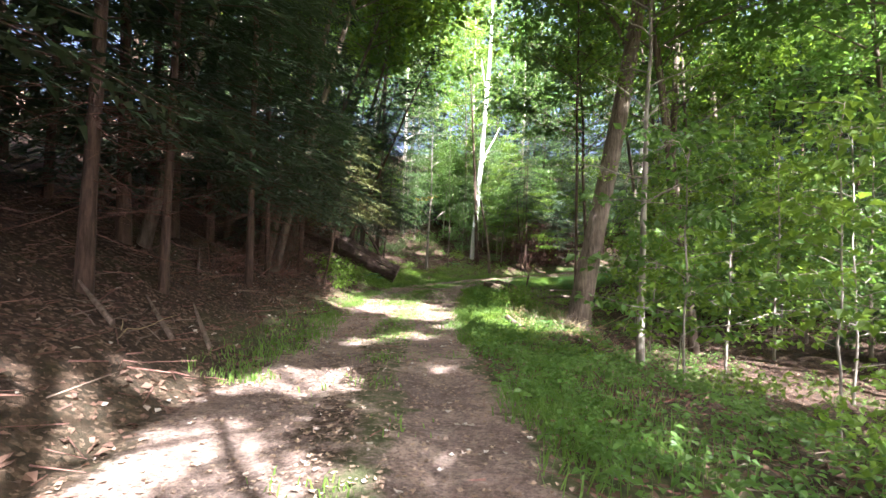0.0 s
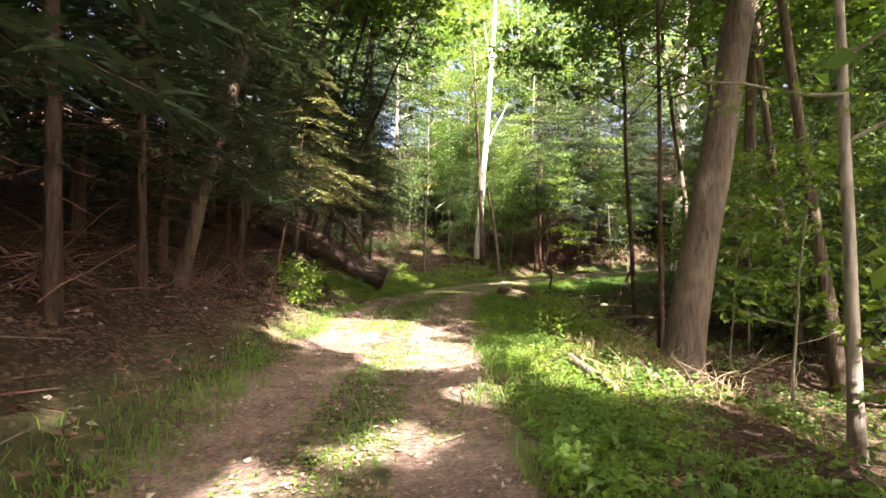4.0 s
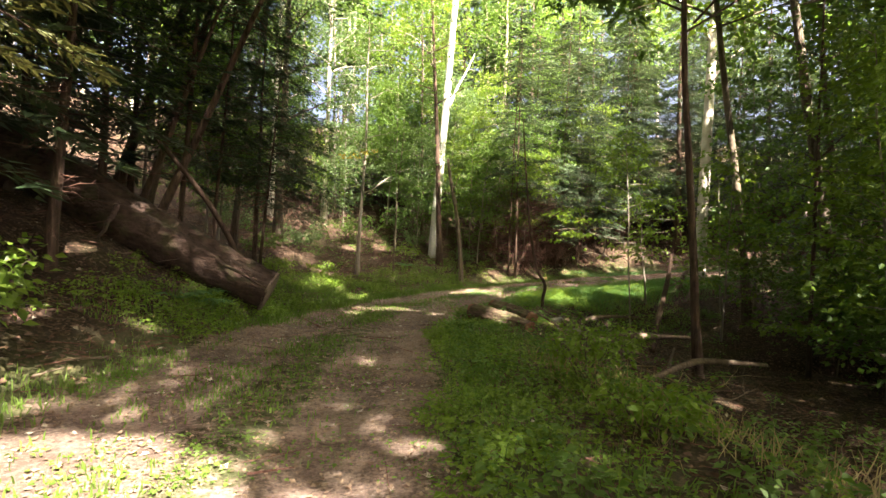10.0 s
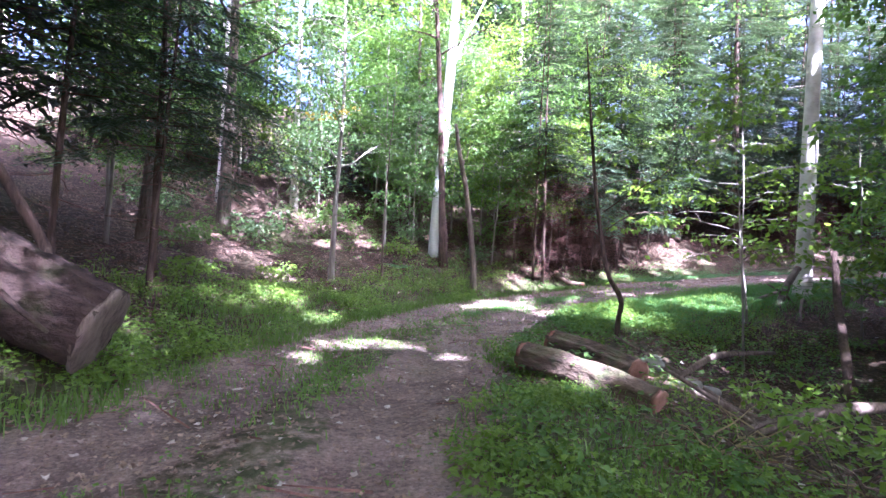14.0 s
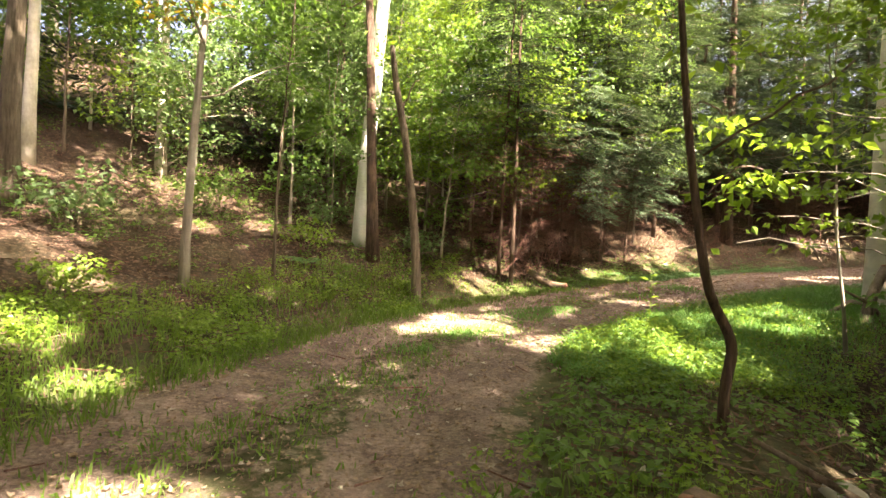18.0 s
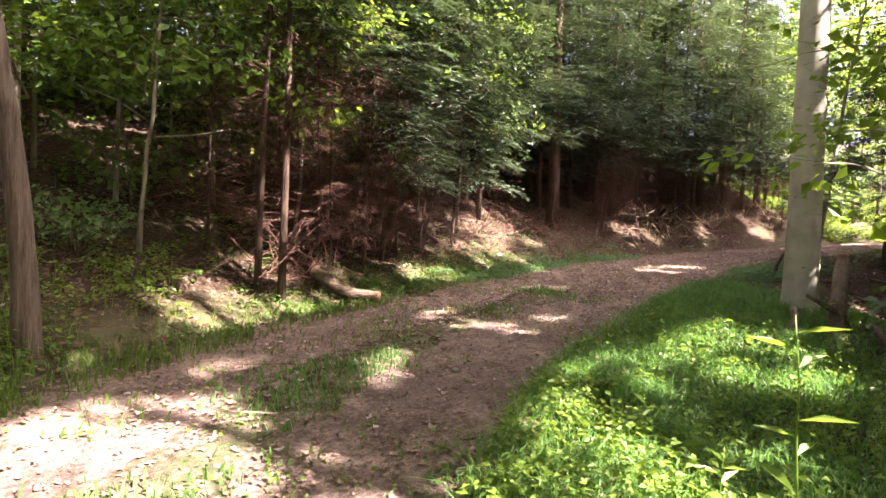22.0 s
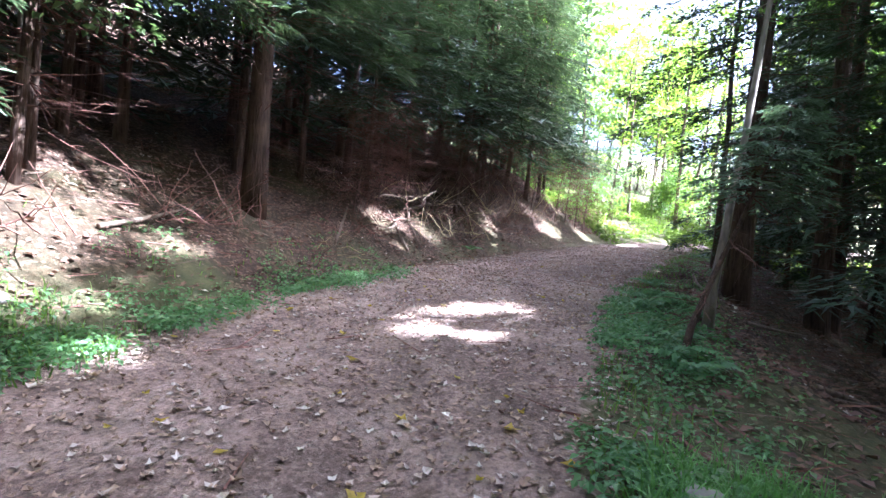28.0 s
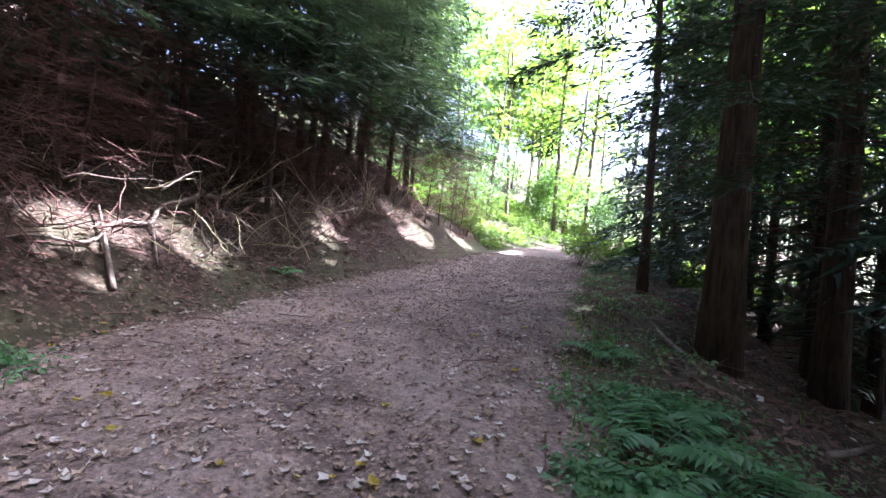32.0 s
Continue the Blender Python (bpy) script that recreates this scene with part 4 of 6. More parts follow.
# the stand of hemlocks on the bank
rng = np.random.default_rng(77)
STAND = [(-4.5, 6.5, .16), (-4.3, 8.0, .12), (-5.2, 5.2, .2), (-5.9, 16.8, .14), (-5.4, 19.6, .15), (-6.5, 21.5, .1), (-4.4, 11.8, .14), (-4.8, 14.2, .12), (-4.2, 2.6, .18), (-4.4, -1.2, .2), (-5.8, 9.4, .2), (-6.6, 12.6, .22)]
for i, (x, y, dia) in enumerate(STAND):
    hemlock(x, y, rng.uniform(13, 16.5), dia * 1.2, 200 + i, 0.13, 2.7, 56, 7, (rng.normal(0, 0.4), rng.normal(0, 0.4)), 22, 0.165, face=0.0, wide=0.17)
far = [(x, y) for x in np.arange(-8.0, -14.5, -3.2) for y in np.arange(-4, 33, 3.5)]
for i, (x, y) in enumerate(far):
    x, y = x + rng.uniform(-0.9, 0.9), y + rng.uniform(-0.9, 0.9)
    hemlock(x, y, rng.uniform(10, 15), rng.uniform(0.14, 0.32), 260 + i, 0.05 if x < -10 else 0.12, 2.9, 34, 3, (rng.normal(0, 0.3), rng.normal(0, 0.3)), 3, 0.46, wide=0.13)
for i, (x, y, h, lean, dia) in enumerate([(-5.35, 27.4, 9.0, (4.8, -0.3), .17), (-5.75, 27.5, 7.5, (3.2, 0.2), .13), (-5.2, 23.9, 8.5, (0.4, 0), .2), (-4.0, 31.7, 9.0, (0.2, 0), .16), (-3.5, 30.4, 7.0, (0.4, 0.1), .1), (-5.0, 28.4, 11, (0.5, 0), .16), (-4.6, 29.6, 9, (0.5, 0), .12), (-6.6, 28.0, 13, (0, 0), .2), (-7.4, 24.6, 13, (0, 0), .2)]):
    fine = i < 2 or i in (3, 4, 6)
    hemlock(x, y, h * (1.25 if i < 2 else 1), dia * (1.3 if i < 2 else 1), 380 + i, 0.55 if i < 2 else 0.3, 2.2, 46, 10 if fine else 6, lean, 12, 0.095 if fine else 0.2, wide=0.14 if fine else 0.11, label="hemlock leaning over the bank with drooping boughs", group="hemlocks at the bend")
for i, (x, y, h) in enumerate([(-6.4, 29.6, 8.5), (-7.4, 32.4, 9.0), (-5.6, 33.2, 7.5), (-8.6, 28.6, 9.5), (-6.8, 35.6, 8.0)]):
    broadleaf("bank_sapling", x, y, h, 0.09, "leafy young tree on the bank behind a fallen trunk", 660 + i, (0.4, -0.3), 0.25, 2.5, 22, 5, 30, 0.14, LEAF_SUN if i % 2 else LEAF_MID, BARK_SLIM, False, 0.7, 0.03, "young trees on the bank", flat=0.12, rise=0.25, wide=0.4)
# the sun on these boughs is painted by a golden needle colour
hemlock(-4.3, 18.7, 5.4, 0.08, 612, 0.5, 1.7, 30, 9, (1.2, -0.8), 14, 0.11, 0.4, "young hemlock with boughs tinted as if sunlit, reaching over the trail", "young hemlocks", -0.4, 0.14, SUN_TINTED_NEEDLES)
# the hemlock thicket above the second stretch
THICKET = [(6.1, 40.3, .1), (6.4, 40.1, .12), (9.6, 43.0, .13), (10.8, 42.9, .09), (14.1, 44.9, .14), (17.6, 45.0, .42), (13.8, 44.5, .13), (18.3, 46.4, .2), (20.1, 46.4, .16), (22.4, 47.0, .2), (24.9, 46.6, .18),
           (26.5, 46.4, .2), (27.9, 45.6, .2), (29.5, 46.2, .22), (31.2, 45.9, .2), (32.8, 45.6, .2), (34.2, 45.5, .16), (12.0, 44.9, .15), (16.0, 46.5, .2), (8.4, 44.8, .2), (11.0, 46.2, .2), (36.2, 46.2, .2), (38.5, 46.8, .2), (19.2, 47.8, .24), (21.2, 48.2, .2), (23.6, 48.4, .24), (25.8, 48.2, .2), (28.6, 47.8, .2), (30.6, 47.6, .2), (16.4, 48.2, .26), (15.0, 46.2, .16), (22.0, 45.9, .1), (26.0, 45.4, .1), (33.4, 47.4, .2)]
for i, (x, y, dia) in enumerate(THICKET):
    tall = 16 if dia > 0.3 else rng.uniform(11, 15)
    front = y < 45.3 and x < 20
    hemlock(x, y, tall, dia, 420 + i, 0.36 if x < 8 else 0.2, 1.9 if x < 8 else 2.6, 34 if x < 8 else 70 if front else 56, 8 if front else 5, (rng.normal(0, 0.25), rng.normal(-0.2, 0.25)), 40 if front else 18, 0.13 if front else 0.26, face=-1.57, wide=0.14 if front else 0.1, group="hemlock thicket above the trail")
far = [(x, y) for x in np.arange(4, 42, 3.8) for y in np.arange(48.6, 54, 3.8)]
for i, (x, y) in enumerate(far):
    hemlock(x + rng.uniform(-1, 1), y + rng.uniform(-1, 1), rng.uniform(13, 18), rng.uniform(0.14, 0.3), 460 + i, 0.03, 3.4, 52, 3, (0, 0), 3, 0.46, wide=0.13, group="hemlock thicket above the trail")
# hemlocks on the lower side of the last stretch
for i, (x, y, h, dia) in enumerate([(24.4, 37.2, 18, .5), (25.2, 35.6, 18, .42), (22.6, 34.2, 19, .32), (27.5, 35.0, 18, .3), (28.4, 33.6, 18, .28), (31.4, 34.6, 17, .26), (26.2, 32.4, 19, .3), (20.4, 32.6, 19, .3), (34.5, 34.2, 16, .25), (17.6, 32.0, 18, .3), (38, 34.5, 14, .2), (23.4, 31.0, 18, .3)]):
    near = i in (0, 1)
    hemlock(x, y, h, dia, 520 + i, 0.12 if y < 36.5 else 0.17, 2.8, 60, 9 if near else 5, (0.1, 0), 14, 0.13 if near else 0.27, 0.35, wide=0.14 if near else 0.12, group="hemlocks below the trail", face=1.57)
for i in range(18):
    x, y = 17 + 1.35 * i + rng.uniform(-0.5, 0.5), (27.6, 30.4, 25.0)[i % 3] + rng.uniform(-0.6, 0.6)
    hemlock(x, y, rng.uniform(15, 19), rng.uniform(0.2, 0.3), 560 + i, 0.04, 2.9, 40, 3, (0, 0), 4, 0.46, wide=0.14, group="hemlocks below the trail")
for i, (x, y) in enumerate([(31.0, 35.8), (33.2, 36.6), (35.4, 36.2), (37.6, 36.4), (40.2, 36.0), (29.8, 33.8), (42.6, 35.4)]):
    hemlock(x, y, rng.uniform(8, 13), 0.16, 580 + i, 0.06, 2.3, 40, 4, (0, 0), 4, 0.32, wide=0.13, group="hemlocks below the trail")
# two young hemlocks whose sunlight is painted in by the pale needle colour
hemlock(8.9, 41.6, 6.0, 0.09, 610, 0.3, 1.7, 44, 9, (0.2, -0.5), 30, 0.11, 0.4, "young hemlock with boughs coloured pale for sunlight over bare lower twigs", "young hemlocks", -1.57, 0.14, PALE_NEEDLES)
hemlock(11.4, 42.6, 5.0, 0.08, 611, 0.34, 1.5, 40, 9, (0.1, -0.4), 24, 0.11, 0.4, "young hemlock with boughs coloured pale for sunlight over bare lower twigs", "young hemlocks", -1.57, 0.14, PALE_NEEDLES)
# dark hemlocks deep in the woods behind the bend
for i, (x, y) in enumerate([(-6.0, 49.0), (-3.0, 47.6), (0.0, 48.4), (3.0, 47.2), (5.6, 48.2), (-9.0, 47.2), (1.6, 50.4), (-12.0, 45.0), (-1.6, 51.0)]):
    hemlock(x, y, rng.uniform(8, 13), rng.uniform(0.16, 0.26), 630 + i, 0.05, 2.8, 36, 4, (0, 0), 20, 0.36, wide=0.13, group="hemlocks behind the bend")
# dark hemlocks deep on the valley side
for i, (x, y) in enumerate([(16.5, 24.0), (15.5, 15.5), (18.0, 19.0), (17.5, 12.0), (19.5, 24.5), (16.0, 9.0)]):
    hemlock(x, y, rng.uniform(9, 14), rng.uniform(0.14, 0.24), 620 + i, 0.04, 2.8, 34, 4, (0, 0), 4, 0.42, wide=0.13, group="hemlocks below the trail")
for i, (x, y) in enumerate([(12.5, 15.0), (14.5, 20.5), (12.0, 21.5), (13.8, 26.6), (11.6, 25.6), (15.6, 31.0), (13.4, 32.4), (15.0, 25.0)]):
    broadleaf("valley_sapling", x, y, rng.uniform(7, 11), 0.1, "leafy young tree on the valley side", 640 + i, (0.3 * math.sin(i), 0.3), 0.06, 2.7, 26, 6, 30, 0.17, [LEAF_MID, LEAF_SUN, LEAF_PALE][i % 3], BARK_SLIM, False, 0.75, 0.03, "young trees on the valley side", flat=0.14, rise=0.25, wide=0.4)
# bare dead poles at the front of the thicket
for i, (x, y, h) in enumerate([(6.9, 41.5, 5.5), (7.7, 41.3, 4.6), (5.6, 41.3, 4.0), (8.5, 42.1, 5.5), (10.2, 42.2, 4.8), (7.3, 40.9, 4.4), (8.2, 41.0, 4.2), (9.4, 41.8, 5.0), (20.4, 45.0, 2.8), (22.0, 45.5, 3.2), (23.6, 46.0, 3.4), (25.2, 45.8, 3.0), (26.8, 45.6, 3.4), (28.4, 45.4, 3.2), (30.2, 45.2, 3.0), (32.0, 45.0, 3.0), (33.2, 44.3, 2.6), (34.4, 44.2, 3.2), (35.4, 44.0, 3.4), (36.4, 43.9, 3.4)]):
    hemlock(x, y, h, 0.055, 590 + i, 0.86, 2.0, 8, 6, (rng.normal(0, 0.3), -0.2), 110, 0.1, label="dead reddish hemlock pole bristling with bare twigs", group="dead poles in the thicket")
# leafy woods on the slope ahead, and the far end of the trail
WOOD = "tall leafy tree of the wooded slope"
k = 0
for row, (y0, n, x0, x1) in enumerate([(44.5, 9, -13, 6), (48, 10, -19, 9), (52.5, 12, -24, 14), (58, 13, -30, 22), (66, 13, -36, 36), (76, 12, -42, 40)]):
    for x in np.linspace(x0, x1, n):
        px, py = x + rng.uniform(-1.1, 1.1), y0 + rng.uniform(-1.6, 1.6)
        low = row < 2 and k % 2
        broadleaf("woodland_tree", px, py, rng.uniform(6, 9) if low else rng.uniform(15, 21) + 1.0 * row, rng.uniform(0.08, 0.12) if low else rng.uniform(0.16, 0.34), WOOD, 600 + k, (rng.normal(0, 0.4), rng.normal(0, 0.4)), 0.38 if low else 0.32,
                  2.6 if low else 3.4, 18, 6, 34 if row < 2 else 15, (0.15, 0.17, 0.32, 0.35, 0.38, 0.45)[row], [LEAF_MID, LEAF_SUN, LEAF_PALE, LEAF_MID, LEAF_PALE][k % 5], [BARK, BARK_GREY, BARK_SLIM][k % 3], False, 0.9, 0.03, "trees of the wooded slope", 7, wide=0.42)
        k += 1
for i in range(60):
    px = rng.uniform(40, 78)
    py = 41.5 + (rng.uniform(4.5, 18) if i % 2 else -rng.uniform(3.2, 14)) - max(0, px - 46) * 0.3
    if abs(plan(px, py)[0][0]) < 3.2:
        continue
    broadleaf("far_tree", px, py, rng.uniform(11, 18), rng.uniform(0.14, 0.26), "thin tree in sunlight at the far end of the trail", 700 + i, (rng.normal(0, 0.7), rng.normal(0, 0.7)), 0.3, 3.0, 14, 5, 22, 0.36, LEAF_SUN if i % 3 else LEAF_PALE, BARK, False, 0.9, 0.06, "trees at the far end of the trail", 6, wide=0.42)
for i, (x, y, h, dia, lean) in enumerate([(52.0, 44.6, 17, .26, (0.5, 1.0)), (55.5, 41.6, 18, .3, (0.4, 0.4)), (55.8, 41.0, 18, .26, (0.6, -1.6)), (57.0, 39.4, 19, .34, (0.2, -0.4)), (54.5, 37.0, 17, .22, (0.8, -1.4)), (61.0, 43.4, 19, .3, (0.1, 0.8)), (63.0, 38.4, 18, .26, (0.3, 0.2)), (49.0, 45.4, 15, .2, (0.3, -0.8))]):
    broadleaf("far_trail_tree", x, y, h, dia, "slender bare-stemmed tree against the bright sky", 760 + i, lean, 0.3, 2.6, 12, 4, 13, 0.3, LEAF_SUN, BARK, False, 0.8, 0.09, "trees at the far end of the trail", 8, wide=0.42)
# tall trees added mostly out of view, so that their crowns shade trail and banks
SHADE_TREES = [(2.2, -7.0), (4.4, -2.6), (1.6, -3.8), (6.6, 2.0), (-5.8, 9.9), (7.8, 6.6), (12.6, 11.6), (8.6, 17.4), (10.6, 21.5), (12.6, 25.4), (15.2, 27.2), (18.6, 28.6), (22.6, 29.4), (27, 29.6), (32, 30.2), (37, 31.5), (3.6, -4.5), (6.5, -7.5), (-2.9, -4.2), (0.5, -11), (-5.5, -9), (13.5, 8), (13, 0), (16, 18), (22, 22), (28, 24.5), (11, -8), (44, 33), (24.6, 32.6), (29.6, 32.8), (34.6, 32.8), (19.8, 31.2), (15.6, 31.2), (12.4, 31.4), (-6.4, 29.4), (-5.6, 34.8), (-6.3, 18.4), (-6.8, 23.0), (12.8, 28.2), (-5.4, 16.4), (11.2, 10.4), (14.2, 14.4), (-7.6, 26.4), (-8.2, 31.4)]
LEANING = {(-7.6, 26.4): (7.5, 0.5), (-8.2, 31.4): (6.5, 0.2), (7.8, 6.6): (-3.5, 3.0), (12.6, 11.6): (-6.0, 0.5), (-5.4, 16.4): (5.6, 1.2), (6.6, 2.0): (-4.6, 2.6), (-5.8, 9.9): (5.8, 0.8), (12.4, 31.4): (-3.4, -0.6), (-6.4, 29.4): (6.0, 0.3), (-5.6, 34.8): (3.0, -1.0), (-6.3, 18.4): (5.0, -0.5), (-6.8, 23.0): (4.8, 0.2), (12.8, 28.2): (-3.2, 0.8), (10.6, 21.5): (-3.4, 0.4), (8.6, 17.4): (-3.6, 0.5)}
for i, (x, y) in enumerate(SHADE_TREES):
    broadleaf("added_shade_tree", x, y, rng.uniform(20, 24), rng.uniform(0.2, 0.32), "added tall tree whose wide leafy crown shades the trail", 800 + i, LEANING.get((x, y), (rng.normal(-2.0, 0.3), rng.normal(0.0, 0.3))), 0.42, 7.4 if x > 12 and (x, y) in LEANING else 6.2 if (x, y) in LEANING else 5.6, 28, 7, 56 if (x, y) in LEANING else 40, 0.28, LEAF_MID if i % 2 else LEAF_SUN, BARK, False, 1.2, 0.04, "tall trees below the trail", 8, wide=0.42)
# woods that close the valley side
for i in range(32):
    a = rng.uniform(-2.6, 0.75)
    r = rng.uniform(24, 44)
    x, y = 9 + r * math.cos(a), 22 + r * math.sin(a)
    if abs(plan(x, y)[0][0]) < 7:
        continue
    broadleaf("valley_tree", x, y, rng.uniform(10, 17), rng.uniform(0.15, 0.3), "leafy tree deep in the valley woods", 900 + i, (rng.normal(0, 0.5), rng.normal(0, 0.5)), 0.06, 3.8, 13, 5, 24, 0.4, LEAF_MID if i % 3 else LEAF_SUN, BARK, False, 1.1, 0.04, "trees of the valley", 6, wide=0.42)
# understorey on the slopes
for i in range(18, 130):
    if i < 40:
        x, y = rng.uniform(-12, 9), rng.uniform(42, 50)
    elif i < 68:
        x, y = rng.uniform(11, 21), rng.uniform(2, 31)
    elif i < 76:
        x, y = rng.uniform(9, 13), rng.uniform(19, 31)
    else:
        x, y = (rng.uniform(41, 70), rng.uniform(33, 54)) if i < 100 else (rng.uniform(46, 66), rng.uniform(34, 44))
    if abs(plan(x, y)[0][0]) < (4.6 if i < 76 else 3.6):
        continue
    broadleaf("understorey_bush", x, y, rng.uniform(1.6, 3.2) if 68 <= i < 76 else rng.uniform(2.6, 5.5), rng.uniform(0.03, 0.06), "leafy understorey bush on the wooded slope", 1000 + i, (rng.normal(0, 0.3), rng.normal(0, 0.3)), 0.15, 1.9, 12, 5, 18 if i < 76 else 14, 0.14 if i < 76 else 0.2, LEAF_MID if 40 <= i < 76 else [LEAF_MID, LEAF_PALE, LEAF_SUN][i % 3], BARK, False, 0.7, 0.04, "understorey bushes", 5, category="bush", wide=0.4)


# ---- grass, herbs and fallen leaves ----
def scatter(n, x0, x1, y0, y1, rng, chance):
    """Random places in a rectangle, kept by a chance that depends on the plan."""
    x, y = rng.uniform(x0, x1, n), rng.uniform(y0, y1, n)
    d, v = plan(x, y)
    edge = np.abs(d) - v[:, 3]
    keep = rng.random(n) < chance(x, y, d, edge, v)
    x, y = x[keep], y[keep]
    return np.stack([x, y, surface_z(x, y)], -1)


def blades(at, height, width, rng, bend=0.5):
    """Grass blades of five points each."""
    n = len(at)
    ang = rng.uniform(0, 2 * np.pi, n)
    side = np.stack([np.cos(ang), np.sin(ang), np.zeros(n)], -1) * (width * rng.uniform(0.6, 1.3, n))[:, None]
    lean = rng.normal(0, bend, (n, 2))
    h = height * rng.uniform(0.45, 1.25, n)
    mid = at + np.stack([lean[:, 0] * h * 0.3, lean[:, 1] * h * 0.3, h * 0.6], -1)
    tip = at + np.stack([lean[:, 0] * h * 0.9, lean[:, 1] * h * 0.9, h * (1 - 0.25 * np.abs(lean).sum(1).clip(0, 2))], -1)
    v = np.stack([at - side, at + side, mid + side * 0.75, mid - side * 0.75, tip], 1).reshape(-1, 3)
    i = np.arange(n)[:, None] * 5
    return v, [i + np.array([[0, 1, 2, 3]]), i + np.array([[3, 2, 4]])]


def stuff(name, shape, material, label, category):
    return tagged(new(name, mesh_of(name, shape[0], shape[1], material)), label, category, kind="stuff")


rng = np.random.default_rng(31)


def clumps(x, y, seed, size=0.7):
    return np.clip(0.55 + 1.1 * value_noise(x, y, size, seed), 0, 1)


# verges of the first stretch
right = scatter(85000, 0, 5, -1, 30, rng, lambda x, y, d, e, v: (d < 0) * (e > -0.2 + 0.4 * value_noise(x, y, 0.9, 62)) * np.clip(1.15 - np.maximum(e, 0) / 2.3, 0, 1) * np.clip(0.6 + e, 0.3, 1) * clumps(x, y, 41))
left = scatter(120000, -5, 3.5, 6, 41, rng, lambda x, y, d, e, v: (d > 0) * (e > -0.45) * np.where(y > 23, np.clip(1.4 - np.maximum(e - 0.5, 0) / np.where(y > 30, 2.0, 1.1), 0, 1), np.clip(1.1 - np.abs(e - 0.1) / 0.6, 0, 1)) * clumps(x, y, 42))
middle = scatter(150000, -2.4, 10, -1, 40, rng, lambda x, y, d, e, v: np.exp(-((d - np.where(y > 17, 0.3, -0.05)) / np.where(y > 17, 0.8, 0.42)) ** 2) * np.clip(np.where((y > 17) & (y < 34), 0.4, 0.1) + 1.2 * value_noise(x, y, 0.8, 43), 0, 1))
stuff("grass_on_lower_verge", blades(right, np.where(right[:, 1] > 16, 0.17, 0.22), 0.007, rng, 0.7), GRASS, "green grass and weeds along the lower trail edge", "grass")
stuff("grass_on_upper_verge", blades(left, np.where(left[:, 1] < 24, 0.13, 0.22), 0.007, rng), GRASS, "green grass at the foot of the bank", "grass")
stuff("grass_between_tracks", blades(middle, np.full(len(middle), 0.09), 0.008, rng), GRASS, "short thin grass between the wheel tracks", "grass")
bend = scatter(42000, 2.0, 13.5, 34, 43, rng, lambda x, y, d, e, v: (d > 0) * (e > -0.45) * np.clip(1.3 - np.abs(e) / 0.75, 0, 1) * clumps(x, y, 48, 0.6))
stuff("grass_along_the_bend", blades(bend, np.full(len(bend), 0.15), 0.008, rng), GRASS, "bright green grass at the foot of the bend's bank", "grass")
tufts = scatter(42000, 2.0, 11, 32, 41, rng, lambda x, y, d, e, v: np.exp(-((d + 0.1) / 0.5) ** 2) * np.clip(-0.1 + 1.7 * value_noise(x, y, 0.9, 49), 0, 1))
stuff("grass_tufts_in_the_bend", blades(tufts, np.full(len(tufts), 0.11), 0.009, rng), GRASS_LUSH, "green grass tufts between the wheel tracks", "grass")
lush = scatter(80000, 4.4, 14.5, 32.5, 37.6, rng, lambda x, y, d, e, v: (d < 0) * (e > -0.1) * np.clip(1.25 - np.abs(e - 1.1) / 1.7, 0, 1) * np.clip(0.8 + 0.6 * value_noise(x, y, 0.6, 44), 0, 1))
stuff("lush_grass_bank", blades(lush, np.full(len(lush), 0.23), 0.0055, rng, 0.8), GRASS_LUSH, "tall lush bright green grass beside the trail bend", "grass")
far_grass = scatter(40000, 13, 46, 36, 46, rng, lambda x, y, d, e, v: ((e > -0.15) * np.exp(-np.maximum(e, 0) / 0.4) * np.where(d > 0, (x < 19.5) | (x > 37.5), np.where(x > 22, 2, 1))) * clumps(x, y, 45))
stuff("grass_by_the_far_trail", blades(far_grass, np.full(len(far_grass), 0.12), 0.007, rng), GRASS, "thin grass along the shaded trail edge", "grass")
dry = np.vstack([scatter(2600, 2.0, 4.6, 12.2, 17.5, rng, lambda x, y, d, e, v: clumps(x, y, 46)), scatter(1500, 2.6, 6, 18, 24, rng, lambda x, y, d, e, v: clumps(x, y, 47, 1.0) * 0.8)])
stuff("dry_grass", blades(dry, np.full(len(dry), 0.42), 0.006, rng, 0.8), STRAW, "dry straw-coloured grass and stalks by the trail", "grass")


def herbs(at, tall, size, count, rng, material, name, label):
    """Low leafy plants: a few leaves on invisible-thin stalks over each place."""
    n = len(at)
    c = np.repeat(at, count, 0)
    m = len(c)
    h = np.repeat(rng.uniform(0.3, 1.0, n) * tall, count) * rng.uniform(0.35, 1.0, m)
    ang = rng.uniform(0, 2 * np.pi, m)
    off = rng.uniform(0.01, 0.14, m)
    p = c + np.stack([np.cos(ang) * off, np.sin(ang) * off, h], -1)
    way = np.stack([np.cos(ang), np.sin(ang), rng.normal(-0.1, 0.3, m)], -1)
    up = np.stack([rng.normal(0, 0.4, m), rng.normal(0, 0.4, m), np.ones(m)], -1)
    leaf = leaf_cards(p, way, up, size * rng.uniform(0.6, 1.3, m), 0.36)
    stems = blades(np.repeat(at, 2, 0) + rng.normal(0, 0.02, (2 * n, 3)) * (1, 1, 0), np.full(2 * n, tall * 0.8), 0.003, rng, 0.3)
    return stuff(name, joined([leaf, stems]), material, label, "undergrowth")


